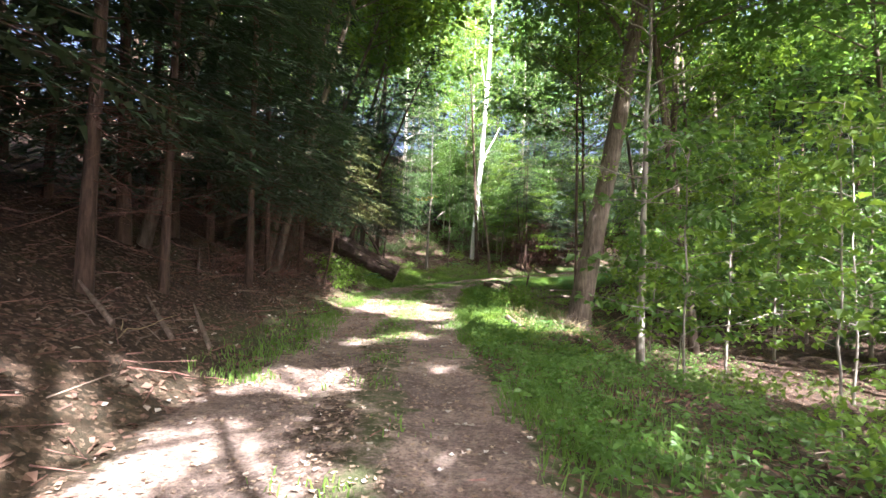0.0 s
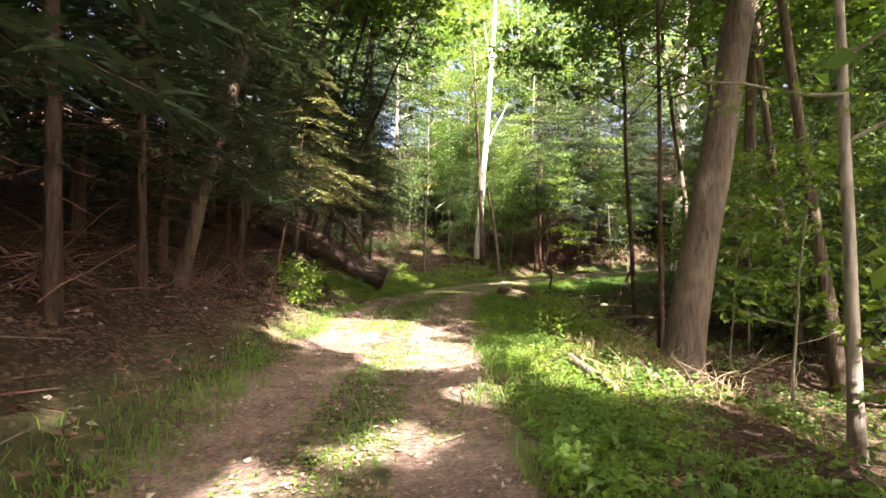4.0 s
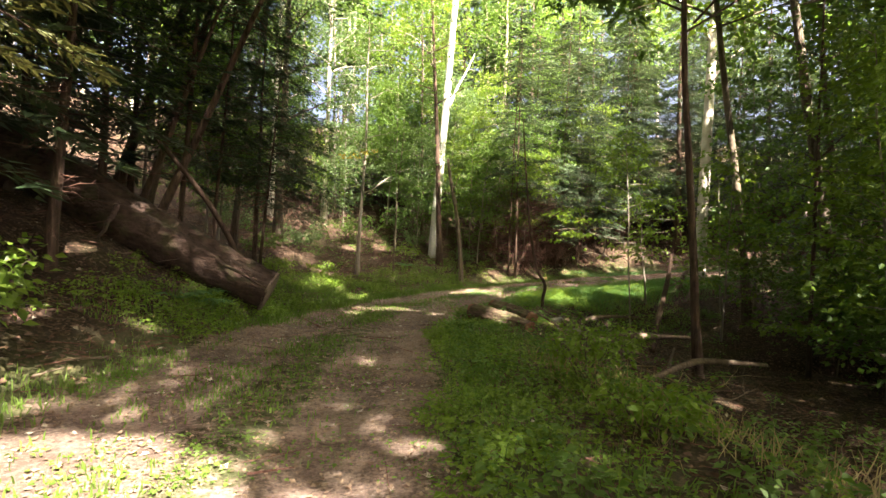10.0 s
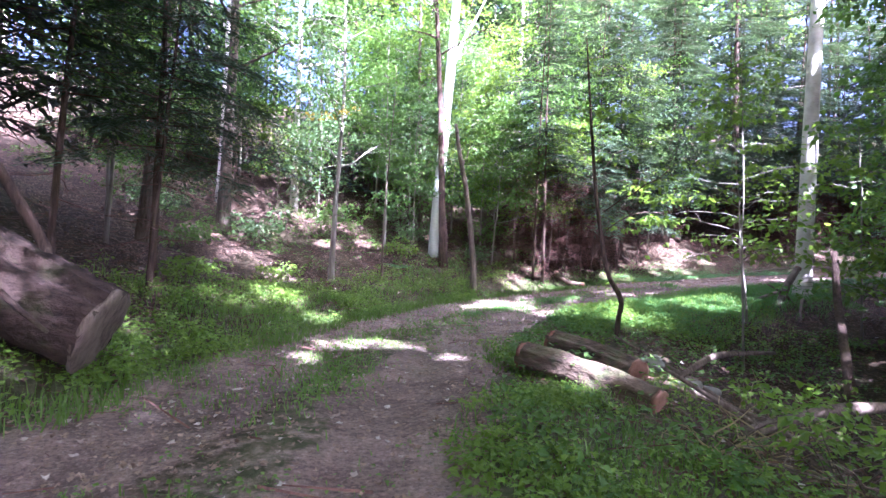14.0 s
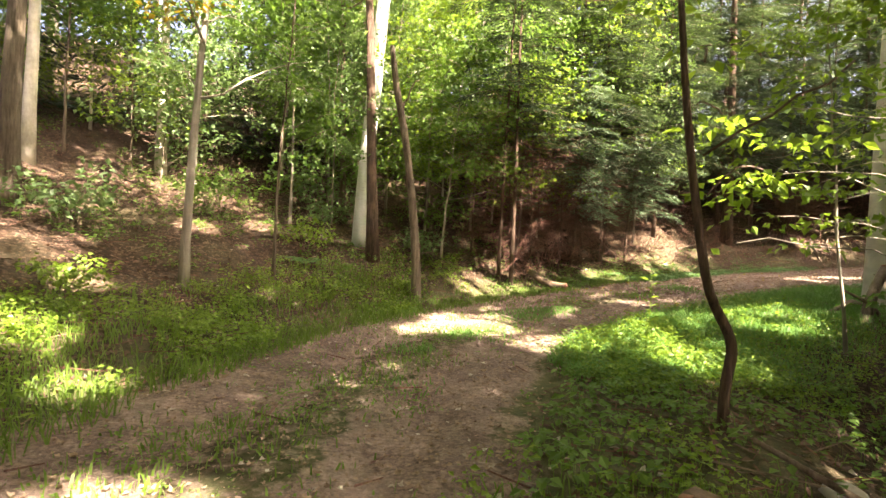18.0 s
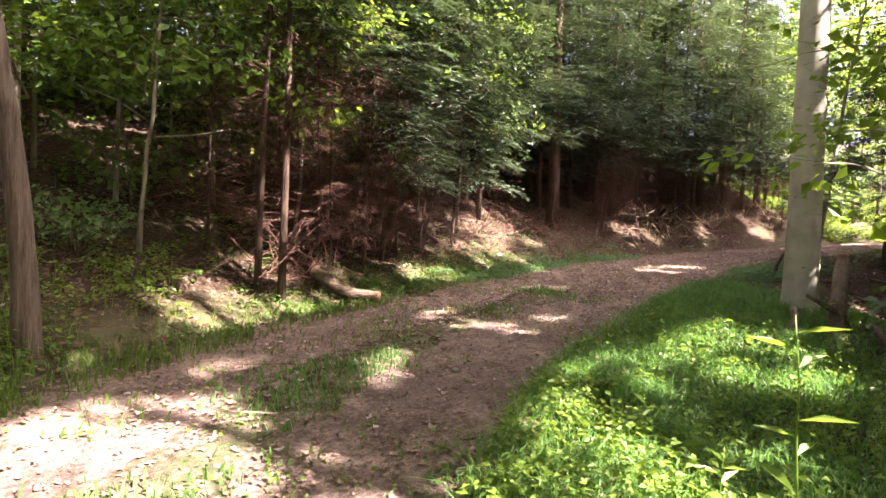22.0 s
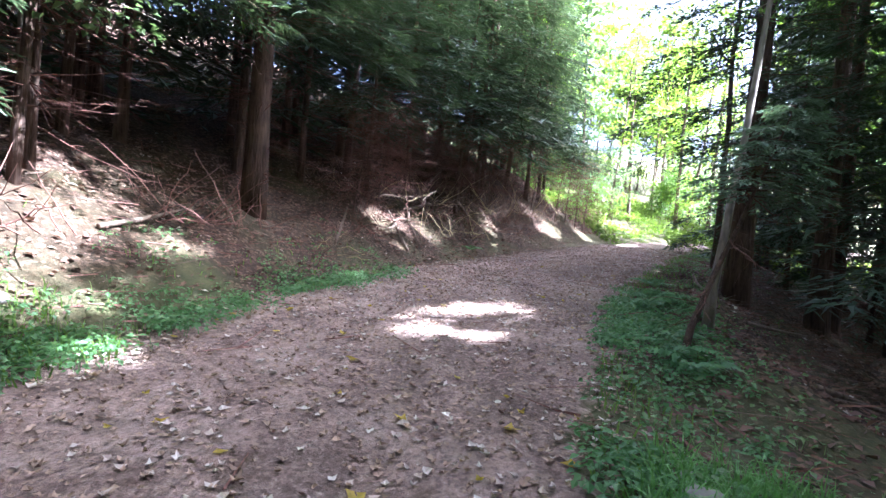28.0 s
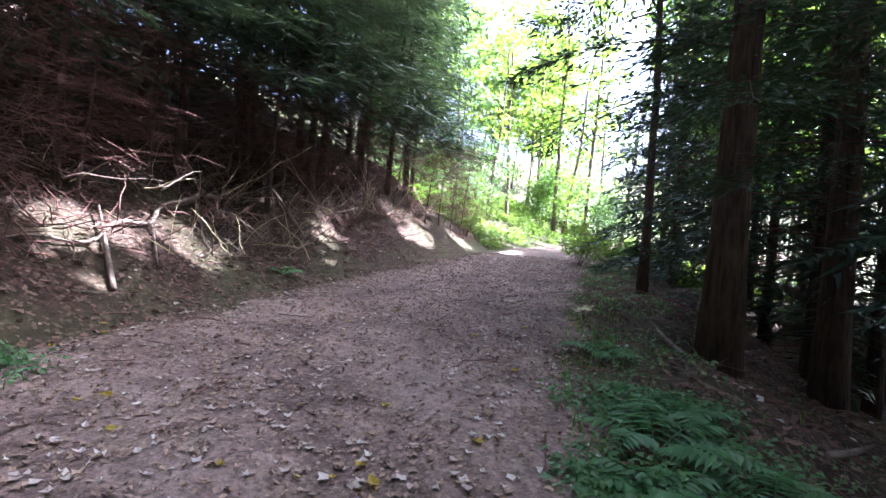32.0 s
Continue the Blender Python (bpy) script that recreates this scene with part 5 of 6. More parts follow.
herb_j = scatter(9000, 0.6, 4.6, 9, 31, rng, lambda x, y, d, e, v: (d < 0) * (e > -0.15 + 0.4 * value_noise(x, y, 0.7, 63)) * np.clip(1.3 - e / 2.6, 0, 1) * clumps(x, y, 60, 0.8))
herbs(herb_j, 0.2, 0.06, 9, rng, LEAF_SUN, "weeds_on_the_lower_verge", "low light green weeds along the lower trail edge")
herb_a = scatter(9500, 0.4, 12, 1, 33, rng, lambda x, y, d, e, v: (d < 0) * (e > 0.1) * np.clip(1.3 - e / 8, 0, 1) * clumps(x, y, 51, 1.2) * np.where((x > 3.2) & (y > 22.5) & (y < 31), 0.25, 1))
herbs(herb_a, 0.36, 0.085, 9, rng, LEAF_MID, "leafy_undergrowth", "knee-high leafy green undergrowth below the trail")
herb_b = scatter(12000, -5, 5, 22, 41, rng, lambda x, y, d, e, v: (d > 0) * (e > -0.1) * np.clip(1.2 - e / 3.2, 0, 1) * clumps(x, y, 52, 1.0))
herbs(herb_b, 0.32, 0.07, 9, rng, LEAF_SUN, "weeds_at_the_bend", "leafy green weeds on the outer side of the bend")
herb_c = scatter(5600, 12, 34, 35, 45, rng, lambda x, y, d, e, v: (e > -0.2) * np.where(d > 0, (x < 19.5) * np.exp(-np.abs(e - 0.1) / 0.5), np.exp(-np.abs(e - 0.6) / 0.8)) * clumps(x, y, 53))
herbs(herb_c, 0.16, 0.06, 8, rng, LEAF_PALE, "low_herbs_by_the_far_trail", "low blue-green herbs at the trail edge")
herb_k = scatter(5000, 13.2, 21.5, 35.8, 39.2, rng, lambda x, y, d, e, v: (d < 0) * (e > -0.2) * np.clip(1.4 - np.maximum(e, 0) / 1.1, 0, 1) * clumps(x, y, 61, 0.7))
herbs(herb_k, 0.12, 0.055, 9, rng, FERN_GREEN, "ground_cover_on_the_lower_edge", "low green ground cover at the lower trail edge")
herb_h = scatter(9000, 10.5, 19.8, 39, 45, rng, lambda x, y, d, e, v: (d > 0) * (e > -0.55) * np.exp(-np.abs(e + 0.05) / 0.4) * clumps(x, y, 57, 0.6))
herbs(herb_h, 0.17, 0.06, 9, rng, FERN_GREEN, "herb_strip_under_the_bank", "low green herbs at the foot of the bank")
herb_i = scatter(5200, 3, 13, 36, 43, rng, lambda x, y, d, e, v: (d > 0) * (e > -0.2) * np.clip(1.3 - np.maximum(e, 0) / 1.3, 0, 1) * clumps(x, y, 58, 0.7))
herbs(herb_i, 0.16, 0.06, 8, rng, LEAF_MID, "weeds_under_the_thicket", "low leafy weeds at the foot of the thicket bank")
herb_d = scatter(2600, -12, 8, 38, 50, rng, lambda x, y, d, e, v: (d > 0) * (e > 1.2) * clumps(x, y, 54, 1.6))
herbs(herb_d, 0.32, 0.09, 9, rng, LEAF_MID, "slope_undergrowth", "leafy undergrowth on the wooded slope")
herb_f = scatter(4600, 37.5, 64, 31, 54, rng, lambda x, y, d, e, v: (e > 0.2) * clumps(x, y, 55, 1.6))
herbs(herb_f, 0.75, 0.2, 12, rng, LEAF_SUN, "far_undergrowth", "sunlit leafy undergrowth at the far end of the trail")
herb_g = scatter(60000, -3, 12, 8, 41, rng, lambda x, y, d, e, v: (e < 0) * np.clip(0.25 + 1.2 * value_noise(x, y, 1.0, 56), 0, 1) * np.clip(1.1 - np.abs(np.abs(d) - 0.9) < 0.35, 0.25, 1))
herbs(herb_g, 0.05, 0.042, 5, rng, GRASS, "trail_weeds", "tiny green weeds growing in the trail")
herb_e = scatter(3000, 4.6, 11, 32, 36.5, rng, lambda x, y, d, e, v: (d < 0) * (e > 0) * np.where(x < 7.5, 0.9, 0.3))
herbs(herb_e, 0.3, 0.06, 9, rng, LEAF_SUN, "weeds_in_lush_grass", "broad-leaved weeds in the lush grass")


def litter(at, size, rng, material, name, label, tilt=0.35):
    n = len(at)
    ang = rng.uniform(0, 2 * np.pi, n)
    way = np.stack([np.cos(ang), np.sin(ang), rng.normal(0, tilt, n)], -1)
    up = np.stack([rng.normal(0, tilt, n), rng.normal(0, tilt, n), np.ones(n)], -1)
    return stuff(name, leaf_cards(at + np.array([0, 0, 0.012]), way, up, size * rng.uniform(0.5, 1.3, n), 0.38, rng.uniform(-0.05, 0.16)), material, label, "fallen leaves")


def lobed_leaves(at, size, rng, material, name, label):
    """Curled fallen leaves with lobes: nine points round a raised middle."""
    n = len(at)
    turn = rng.uniform(0, 2 * np.pi, n)[:, None] + np.linspace(0, 2 * np.pi, 9)[None, :-1]
    reach = np.array([1.0, 0.5, 0.85, 0.42, 0.5, 0.42, 0.85, 0.5])[None] * rng.uniform(0.75, 1.2, (n, 8)) * (size * rng.uniform(0.3, 0.75, n))[:, None]
    curl = rng.uniform(-0.1, 0.45, (n, 1)) * reach + rng.normal(0, 0.006, (n, 8)) + 0.006
    tilt = rng.normal(0, 0.12, (n, 2, 1))
    dx, dy = np.cos(turn) * reach, np.sin(turn) * reach
    ring = np.stack([at[:, :1] + dx, at[:, 1:2] + dy, at[:, 2:] + 0.008 + np.abs(curl) + np.abs(tilt[:, 0] * dx + tilt[:, 1] * dy)], -1)
    v = np.concatenate([at[:, None] + np.array([0, 0, 0.008]), ring], 1).reshape(-1, 3)
    i = np.arange(n)[:, None, None] * 9
    fans = np.array([[0, k + 1, (k + 1) % 8 + 1] for k in range(8)])[None]
    return stuff(name, (v, [(i + fans).reshape(-1, 3)]), material, label, "fallen leaves")


bank = scatter(130000, -9, 30, -1, 48, rng, lambda x, y, d, e, v: (e > 0.05) * np.exp(-np.maximum(e - 1.5, 0) / 4.6) * 0.9)
litter(bank, 0.095, rng, DEAD_LEAF, "fallen_leaves_on_the_banks", "brown fallen leaves covering the banks")
paleb = scatter(11000, -9, 30, -1, 48, rng, lambda x, y, d, e, v: (e > 0.1) * np.exp(-np.maximum(e - 1.5, 0) / 3.0) * 0.5)
litter(paleb, 0.085, rng, PALE_LEAF, "pale_leaves_on_the_banks", "bleached fallen leaves on the banks")
ontrail = scatter(230000, -3, 36, -1, 45, rng, lambda x, y, d, e, v: (e < 0.1) * np.where(x > 11, 0.55, np.where(y > 30, 0.35, 0.3)))
lobed_leaves(ontrail, 0.06, rng, TRAIL_LEAF, "brown_leaves_on_the_trail", "small brown leaves scattered over the trail")
paletrail = scatter(62000, -3, 36, -1, 45, rng, lambda x, y, d, e, v: (e < 0) * np.where(x > 9, 0.9, 0.2))
lobed_leaves(paletrail, 0.07, rng, PALE_LEAF, "pale_leaves_on_the_trail", "pale dry leaves scattered over the trail")
gold = scatter(500, 6, 24, 34, 45, rng, lambda x, y, d, e, v: (e < 0.3) * 0.6)
lobed_leaves(gold, 0.1, rng, LEAF_GOLD, "yellow_leaves_on_the_trail", "few yellow leaves lying on the trail")


crumbs = scatter(420000, -3, 31, 0, 45, rng, lambda x, y, d, e, v: (e < 0.15) * np.where(x > 9, 0.75, 0.4) * np.clip(0.55 + 0.9 * value_noise(x, y, 0.9, 59), 0.1, 1))
litter(crumbs, 0.04, rng, TRAIL_LEAF, "leaf_crumbs_on_the_trail", "crumbled brown leaf bits strewn over the trail", 0.25)


def sticks(at, length, rng):
    """Loose twigs lying on the ground: three-sided, tapered."""
    n = len(at)
    ang = rng.uniform(0, 2 * np.pi, n)
    way = np.stack([np.cos(ang), np.sin(ang), rng.normal(0.05, 0.12, n)], -1) * (length * rng.uniform(0.3, 1.3, n))[:, None]
    side = np.stack([-np.sin(ang), np.cos(ang), np.zeros(n)], -1)
    r = rng.uniform(0.003, 0.011, n)[:, None]
    low = at + np.array([0, 0, 0.008])
    high = np.array([0, 0, 1.0]) * r * 1.7
    ring = [low - side * r, low + side * r, low + high, low + way - side * r * 0.5, low + way + side * r * 0.5, low + way + high * 0.5]
    i = np.arange(n)[:, None] * 6
    faces = np.concatenate([i + np.array([[0, 1, 4, 3]]), i + np.array([[1, 2, 5, 4]]), i + np.array([[2, 0, 3, 5]])])
    return np.stack(ring, 1).reshape(-1, 3), [faces]


loose = scatter(22000, -9, 32, -1, 49, rng, lambda x, y, d, e, v: np.where(e > 0.2, np.exp(-np.maximum(e - 2, 0) / 3.0), 0.10))
stuff("fallen_twigs", sticks(loose, 0.45, rng), TWIG_RED, "dead brown twigs strewn over the forest floor", "twigs")
loose = scatter(5000, -9, 32, -1, 49, rng, lambda x, y, d, e, v: np.where(e > 0.4, np.exp(-np.maximum(e - 2, 0) / 3.0), 0.06))
stuff("bleached_twigs", sticks(loose, 0.6, rng), DEAD_WOOD, "grey bleached twigs strewn over the forest floor", "twigs")


# ---- ferns, weeds and bushes ----
def fern(x, y, fronds, length, seed, label="green fern with arching fronds at the trail edge"):
    rng = np.random.default_rng(seed)
    plant = base("fern", (x, y, gz(x, y) - 0.01), label, "fern", "ferns")
    for k in range(fronds):
        ang = 2 * math.pi * k / fronds + rng.uniform(-0.3, 0.3)
        far = length * rng.uniform(0.7, 1.15)
        w = np.linspace(0, 1, 16)
        rise = rng.uniform(0.45, 0.75)
        p = np.stack([np.cos(ang) * far * w, np.sin(ang) * far * w, far * (rise * 1.7 * w - rise * 1.5 * w ** 2)], -1)
        side = np.array([-math.sin(ang), math.cos(ang), 0])
        shapes = [tube(p[::3], np.linspace(0.004, 0.0015, 6), 3, ends=False)]
        span = far * 0.26 * np.sin(np.pi * np.clip(0.1 + 0.9 * w[2:], 0, 1)) + 0.012
        for hand in (-1, 1):
            way = hand * side + 0.35 * np.array([math.cos(ang), math.sin(ang), 0]) + rng.normal(0, 0.06, (14, 3)) + np.array([0, 0, -0.15])
            shapes.append(leaf_cards(p[2:], way, np.tile([0.0, 0, 1.0], (14, 1)), span, 0.17, 0.03))
        part("frond", joined(shapes), FERN_GREEN, plant, smooth=False)
    return plant


for i, (x, y, n, l) in enumerate([(20.3, 38.45, 9, 0.6), (20.9, 38.2, 8, 0.5), (16.5, 37.5, 8, 0.55), (16.9, 37.7, 7, 0.5), (19.6, 38.55, 7, 0.45), (22.4, 38.7, 7, 0.5), (-3.3, 25.9, 8, 0.6), (-3.7, 25.4, 8, 0.6), (-3.5, 26.4, 7, 0.5), (17.6, 37.9, 7, 0.4),
                                  (24.6, 44.0, 7, 0.4), (9.3, 40.9, 7, 0.4), (14.0, 37.3, 7, 0.4), (19.9, 37.9, 8, 0.5), (10.1, 41.3, 7, 0.4), (1.0, 39.6, 7, 0.5)]):
    fern(x, y, n, l, 40 + i)


def tall_weed(x, y, height, leaves, seed, leaf_size=0.14, label="tall green weed with narrow leaves", material=None, name="tall_weed", lean=(0.05, 0.02)):
    rng = np.random.default_rng(seed)
    plant = base(name, (x, y, gz(x, y)), label, "weed", "weeds beside the trail")
    stem = wander((0, 0, -0.03), (lean[0], lean[1], height), 7, 0.012, rng)
    part("stem", tube(stem, np.linspace(0.006, 0.0025, 7), 5), material or LEAF_SUN, plant)
    for k in range(leaves):
        u = 0.2 + 0.8 * k / leaves
        at = np.array([[np.interp(u, np.linspace(0, 1, 7), stem[:, i]) for i in range(3)]])
        ang = k * 2.5
        v1 = leaf_cards(at, np.array([[math.cos(ang), math.sin(ang), 0.35]]), np.array([[0, 0, 1.0]]), leaf_size * rng.uniform(0.7, 1.2), 0.13, 0.05)
        part("leaf", v1, material or LEAF_SUN, plant, smooth=False)
    return plant


tall_weed(5.75, 33.1, 1.3, 18, 61, 0.17)
for i, (x, y, h) in enumerate([(5.95, 33.3, .5), (5.6, 32.9, .6), (6.1, 33.0, .55), (-1.9, 31.6, .7), (-2.1, 31.9, .5), (-1.6, 31.9, .45), (1.6, 17.8, .45), (1.5, 15.2, .7), (1.7, 15.6, .6), (1.9, 15.3, .7), (1.4, 16.1, .55), (1.5, 13.6, .5), (7.1, 34.5, .4), (6.6, 33.7, .5)]):
    tall_weed(x, y, h, 10, 62 + i, 0.15)


def bush(x, y, height, spread, count, size, seed, label, material=None):
    rng = np.random.default_rng(seed)
    plant = base("bush", (x, y, gz(x, y)), label, "bush", "bushes beside the trail")
    centres = []
    for k in range(9):
        ang = k * 2.4
        end = np.array([math.cos(ang) * spread * rng.uniform(0.4, 1), math.sin(ang) * spread * rng.uniform(0.4, 1), height * rng.uniform(0.5, 1)])
        stem = wander((0, 0, -0.02), end, 6, 0.03, rng, -0.05)
        part("stem", tube(stem, np.linspace(0.009, 0.003, 6), 4), BARK, plant)
        centres += [stem[3], stem[4], stem[5]]
    part("foliage", spray_leaves(np.array(centres), spread * 0.32, count, size, rng, 0.25, 0.4, plant.location, whole=True), material or LEAF_SUN, plant, smooth=False)
    return plant


for i, (x, y, h, s, c, size) in enumerate([(-4.1, 20.6, 1.1, 0.9, 9, 0.15), (-3.8, 19.7, 0.5, 0.5, 8, 0.12), (-4.9, 22.2, 1.0, 0.8, 8, 0.14), (-3.4, 32.0, 0.7, 0.6, 14, 0.1), (1.0, 40.3, 0.9, 0.8, 12, 0.11), (-2.4, 35.8, 0.6, 0.6, 12, 0.1), (2.7, 16.6, 0.7, 0.6, 12, 0.1), (3.1, 22.0, 0.8, 0.7, 14, 0.1),
                                           (4.4, 25.0, 0.9, 0.8, 14, 0.1), (2.8, 19.8, 0.6, 0.7, 14, 0.09), (5.4, 9.2, 0.9, 0.8, 14, 0.1), (4.4, 5.4, 0.8, 0.8, 14, 0.1), (3.6, 3.6, 0.7, 0.7, 14, 0.09), (6.3, 27.8, 0.9, 0.9, 14, 0.11), (39.5, 44.2, 1.6, 1.2, 18, 0.16), (37.5, 39.0, 1.5, 1.2, 18, 0.16), (40, 44.8, 2.0, 1.5, 20, 0.18), (33.5, 39.2, 0.9, 0.8, 16, 0.12)]):
    bush(x, y, h, s, c, size, 90 + i, "leafy green bush beside the trail")
for i, (x, y, h, s, c, size) in enumerate([(-3.6, 38.6, 1.3, 1.0, 16, 0.14), (-1.6, 41.6, 1.4, 1.1, 16, 0.14), (0.9, 43.2, 1.6, 1.2, 16, 0.15), (4.6, 42.0, 1.5, 1.1, 16, 0.13), (-6.4, 37.4, 1.3, 1.1, 16, 0.13), (-4.8, 35.6, 0.9, 0.8, 14, 0.12), (1.6, 41.9, 1.2, 0.9, 16, 0.12), (-8.2, 39.5, 1.5, 1.2, 16, 0.15), (3.9, 40.6, 0.9, 0.7, 14, 0.1)]):
    bush(x, y, h, s, c, size, 190 + i, "leafy shrub on the litter-covered slope", LEAF_MID if i % 2 else LEAF_PALE)


# ---- logs, dead limbs and stones ----
def log(points, radii, label, bark=None, cut=True, seed=1, name="fallen_log", stubs=(), sides=14, rough=0.1, group=""):
    """A fallen trunk along points in metres of the world, with cut ends and branch stubs."""
    rng = np.random.default_rng(seed)
    p = np.array(points, float)
    thing = base(name, p[0], label, "log", group)
    u, w = np.linspace(0, 1, len(p)), np.linspace(0, 1, 46 if radii[0] > 0.3 else max(12, 4 * len(p)))
    line = np.stack([np.interp(w, u, p[:, i]) for i in range(3)], -1) - p[0]
    for _ in range(3):
        line[1:-1] = 0.25 * line[:-2] + 0.5 * line[1:-1] + 0.25 * line[2:]
    r = np.interp(w, u, radii)
    part("trunk", tube(line, r, sides, rough, rng, not cut), bark or ROTTEN, thing)
    if cut:
        for k, (end, near) in enumerate(((0, 1), (-1, -2))):
            out = unit(line[end] - line[near])
            part("cut_end", tube(np.array([line[end] - out * 0.05, line[end] - out * 0.005, line[end] + out * 0.012]), [r[end] * 1.12, r[end] * 1.1, r[end] * 0.85], sides, 0.1, rng), DEAD_WOOD if r[0] > 0.3 else CUT_WOOD, thing, "weathered broken end" if r[0] > 0.3 else "red-brown broken wood")
    for a, b, rad in stubs:
        part("stub", tube(wander(np.array(a) - p[0], np.array(b) - p[0], 6, 0.03, rng), np.linspace(rad, rad * 0.35, 6), 7), bark or ROTTEN, thing)
    return thing


log([(-2.35, 26.7, 0.02), (-4.4, 26.6, 1.0), (-6.4, 26.6, 2.05), (-9.5, 26.8, 3.6)], [0.40, 0.50, 0.56, 0.5], "huge dark fallen trunk lying down the bank to the trail", ROTTEN, True, 3, "great_fallen_log",
    [((-3.7, 26.5, 0.9), (-2.2, 25.6, 0.2), 0.05), ((-5.5, 26.3, 1.9), (-5.0, 24.9, 1.1), 0.07)], 30, 0.13)
log([(-2.9, 27.3, 0.1), (-3.3, 27.25, 1.0), (-3.8, 27.15, 1.9), (-4.4, 27.0, 2.7), (-5.2, 26.95, 3.6)], [0.06, 0.06, 0.06, 0.05, 0.04], "curved dead branch arching from a fallen trunk", BARK_DARK, False, 4, "curved_branch", (), 8, 0.05)
LOGS = "rotten log with a broken red-brown end lying beside the trail"
log([(2.38, 28.0, -0.42), (2.95, 27.2, -0.5), (3.5, 26.45, -0.66)], [0.17, 0.185, 0.17], LOGS, DECAYED, True, 5, "rotten_log", (), 20, 0.2, "rotten logs by the trail")
log([(3.12, 29.0, -0.4), (3.5, 28.3, -0.47), (3.85, 27.6, -0.58)], [0.17, 0.185, 0.17], LOGS, DECAYED, True, 6, "rotten_log", (), 20, 0.22, "rotten logs by the trail")
log([(1.85, 14.35, -0.42), (1.9, 13.6, -0.46), (2.05, 12.75, -0.5)], [0.06, 0.075, 0.05], "split weathered log lying in the grass", DEAD_WOOD, True, 7, "weathered_log", (), 9, 0.25)
log([(12.45, 34.95, 0.85), (12.0, 34.85, 0.3), (11.7, 34.75, -0.3)], [0.085, 0.1, 0.11], "pale dead log propped beside a grey tree", DEAD_WOOD, True, 8, "propped_log", (), 12, 0.1)
log([(11.0, 35.2, -0.25), (11.6, 35.15, -0.02), (12.3, 35.5, 0.12), (13.0, 35.55, -0.1)], [0.045, 0.05, 0.045, 0.03], "bare dead limb lying against a grey tree", DEAD_WOOD, False, 9, "dead_limb", (), 8, 0.15, "dead limbs by the grey tree")
log([(12.4, 34.7, -0.55), (11.9, 34.75, 0.1), (11.55, 35.05, 0.35)], [0.05, 0.045, 0.02], "bare dead limb lying against a grey tree", DEAD_WOOD, False, 10, "dead_limb", (), 8, 0.15, "dead limbs by the grey tree")
log([(12.9, 35.1, -0.5), (12.3, 34.6, 0.05), (11.9, 34.2, -0.35), (11.5, 33.7, -0.6)], [0.05, 0.05, 0.04, 0.03], "bare dead limb lying against a grey tree", DEAD_WOOD, False, 11, "dead_limb", (), 8, 0.15, "dead limbs by the grey tree")
log([(12.8, 35.9, -0.12), (13.9, 35.3, -0.2), (15.4, 35.0, -0.4)], [0.05, 0.04, 0.02], "bare dead limb lying against a grey tree", DEAD_WOOD, False, 12, "dead_limb", (), 8, 0.15, "dead limbs by the grey tree")
log([(7.1, 40.6, gz(7.1, 40.6) + 0.28), (7.5, 40.2, gz(7.5, 40.2) + 0.16), (7.9, 39.8, gz(7.9, 39.8) + 0.1)], [0.09, 0.1, 0.085], "orange-brown rotten log lying on the leafy bank", DECAYED, True, 18, "rotten_log", (), 14, 0.2, "rotten logs by the trail")
log([(10.3, 42.2, gz(10.3, 42.2) - 0.05), (10.4, 42.25, gz(10.3, 42.2) + 0.5), (10.6, 42.3, gz(10.3, 42.2) + 1.1)], [0.035, 0.03, 0.02], "pale broken stick leaning on the bank", DEAD_WOOD, False, 21, "leaning_stick", (), 7, 0.1)
log([(9.65, 43.0, gz(9.65, 43.0) - 0.1), (9.67, 43.0, gz(9.65, 43.0) + 0.5), (9.7, 43.0, gz(9.65, 43.0) + 1.0)], [0.14, 0.11, 0.1], "mossy broken stump under the hemlocks", DECAYED, True, 22, "stump", (), 12, 0.15)
# leaning dead stem in the hollow inside the bend
log([(7.0, 27.6, -1.3), (7.6, 28.4, -0.4), (8.3, 29.3, 0.35), (8.7, 29.8, 1.2)], [0.075, 0.065, 0.06, 0.045], "dark crooked dead stem leaning in the hollow", BARK_DARK, False, 13, "leaning_dead_stem", (), 9, 0.12)
log([(4.6, 26.6, -1.0), (6.0, 26.9, -0.8), (7.8, 27.3, -0.9)], [0.07, 0.08, 0.05], "fallen branch in the hollow below the trail", DEAD_WOOD, False, 14, "fallen_branch", (), 8, 0.12, "fallen branches")
log([(5.4, 24.6, -1.3), (6.8, 25.4, -1.05), (8.6, 25.6, -1.2)], [0.06, 0.07, 0.04], "fallen branch in the hollow below the trail", DEAD_WOOD, False, 15, "fallen_branch", (), 8, 0.12, "fallen branches")
log([(5.2, 28.9, -0.9), (6.4, 29.8, -0.7), (7.9, 30.2, -0.75)], [0.05, 0.06, 0.03], "fallen branch in the hollow below the trail", DEAD_WOOD, False, 16, "fallen_branch", (), 8, 0.12, "fallen branches")
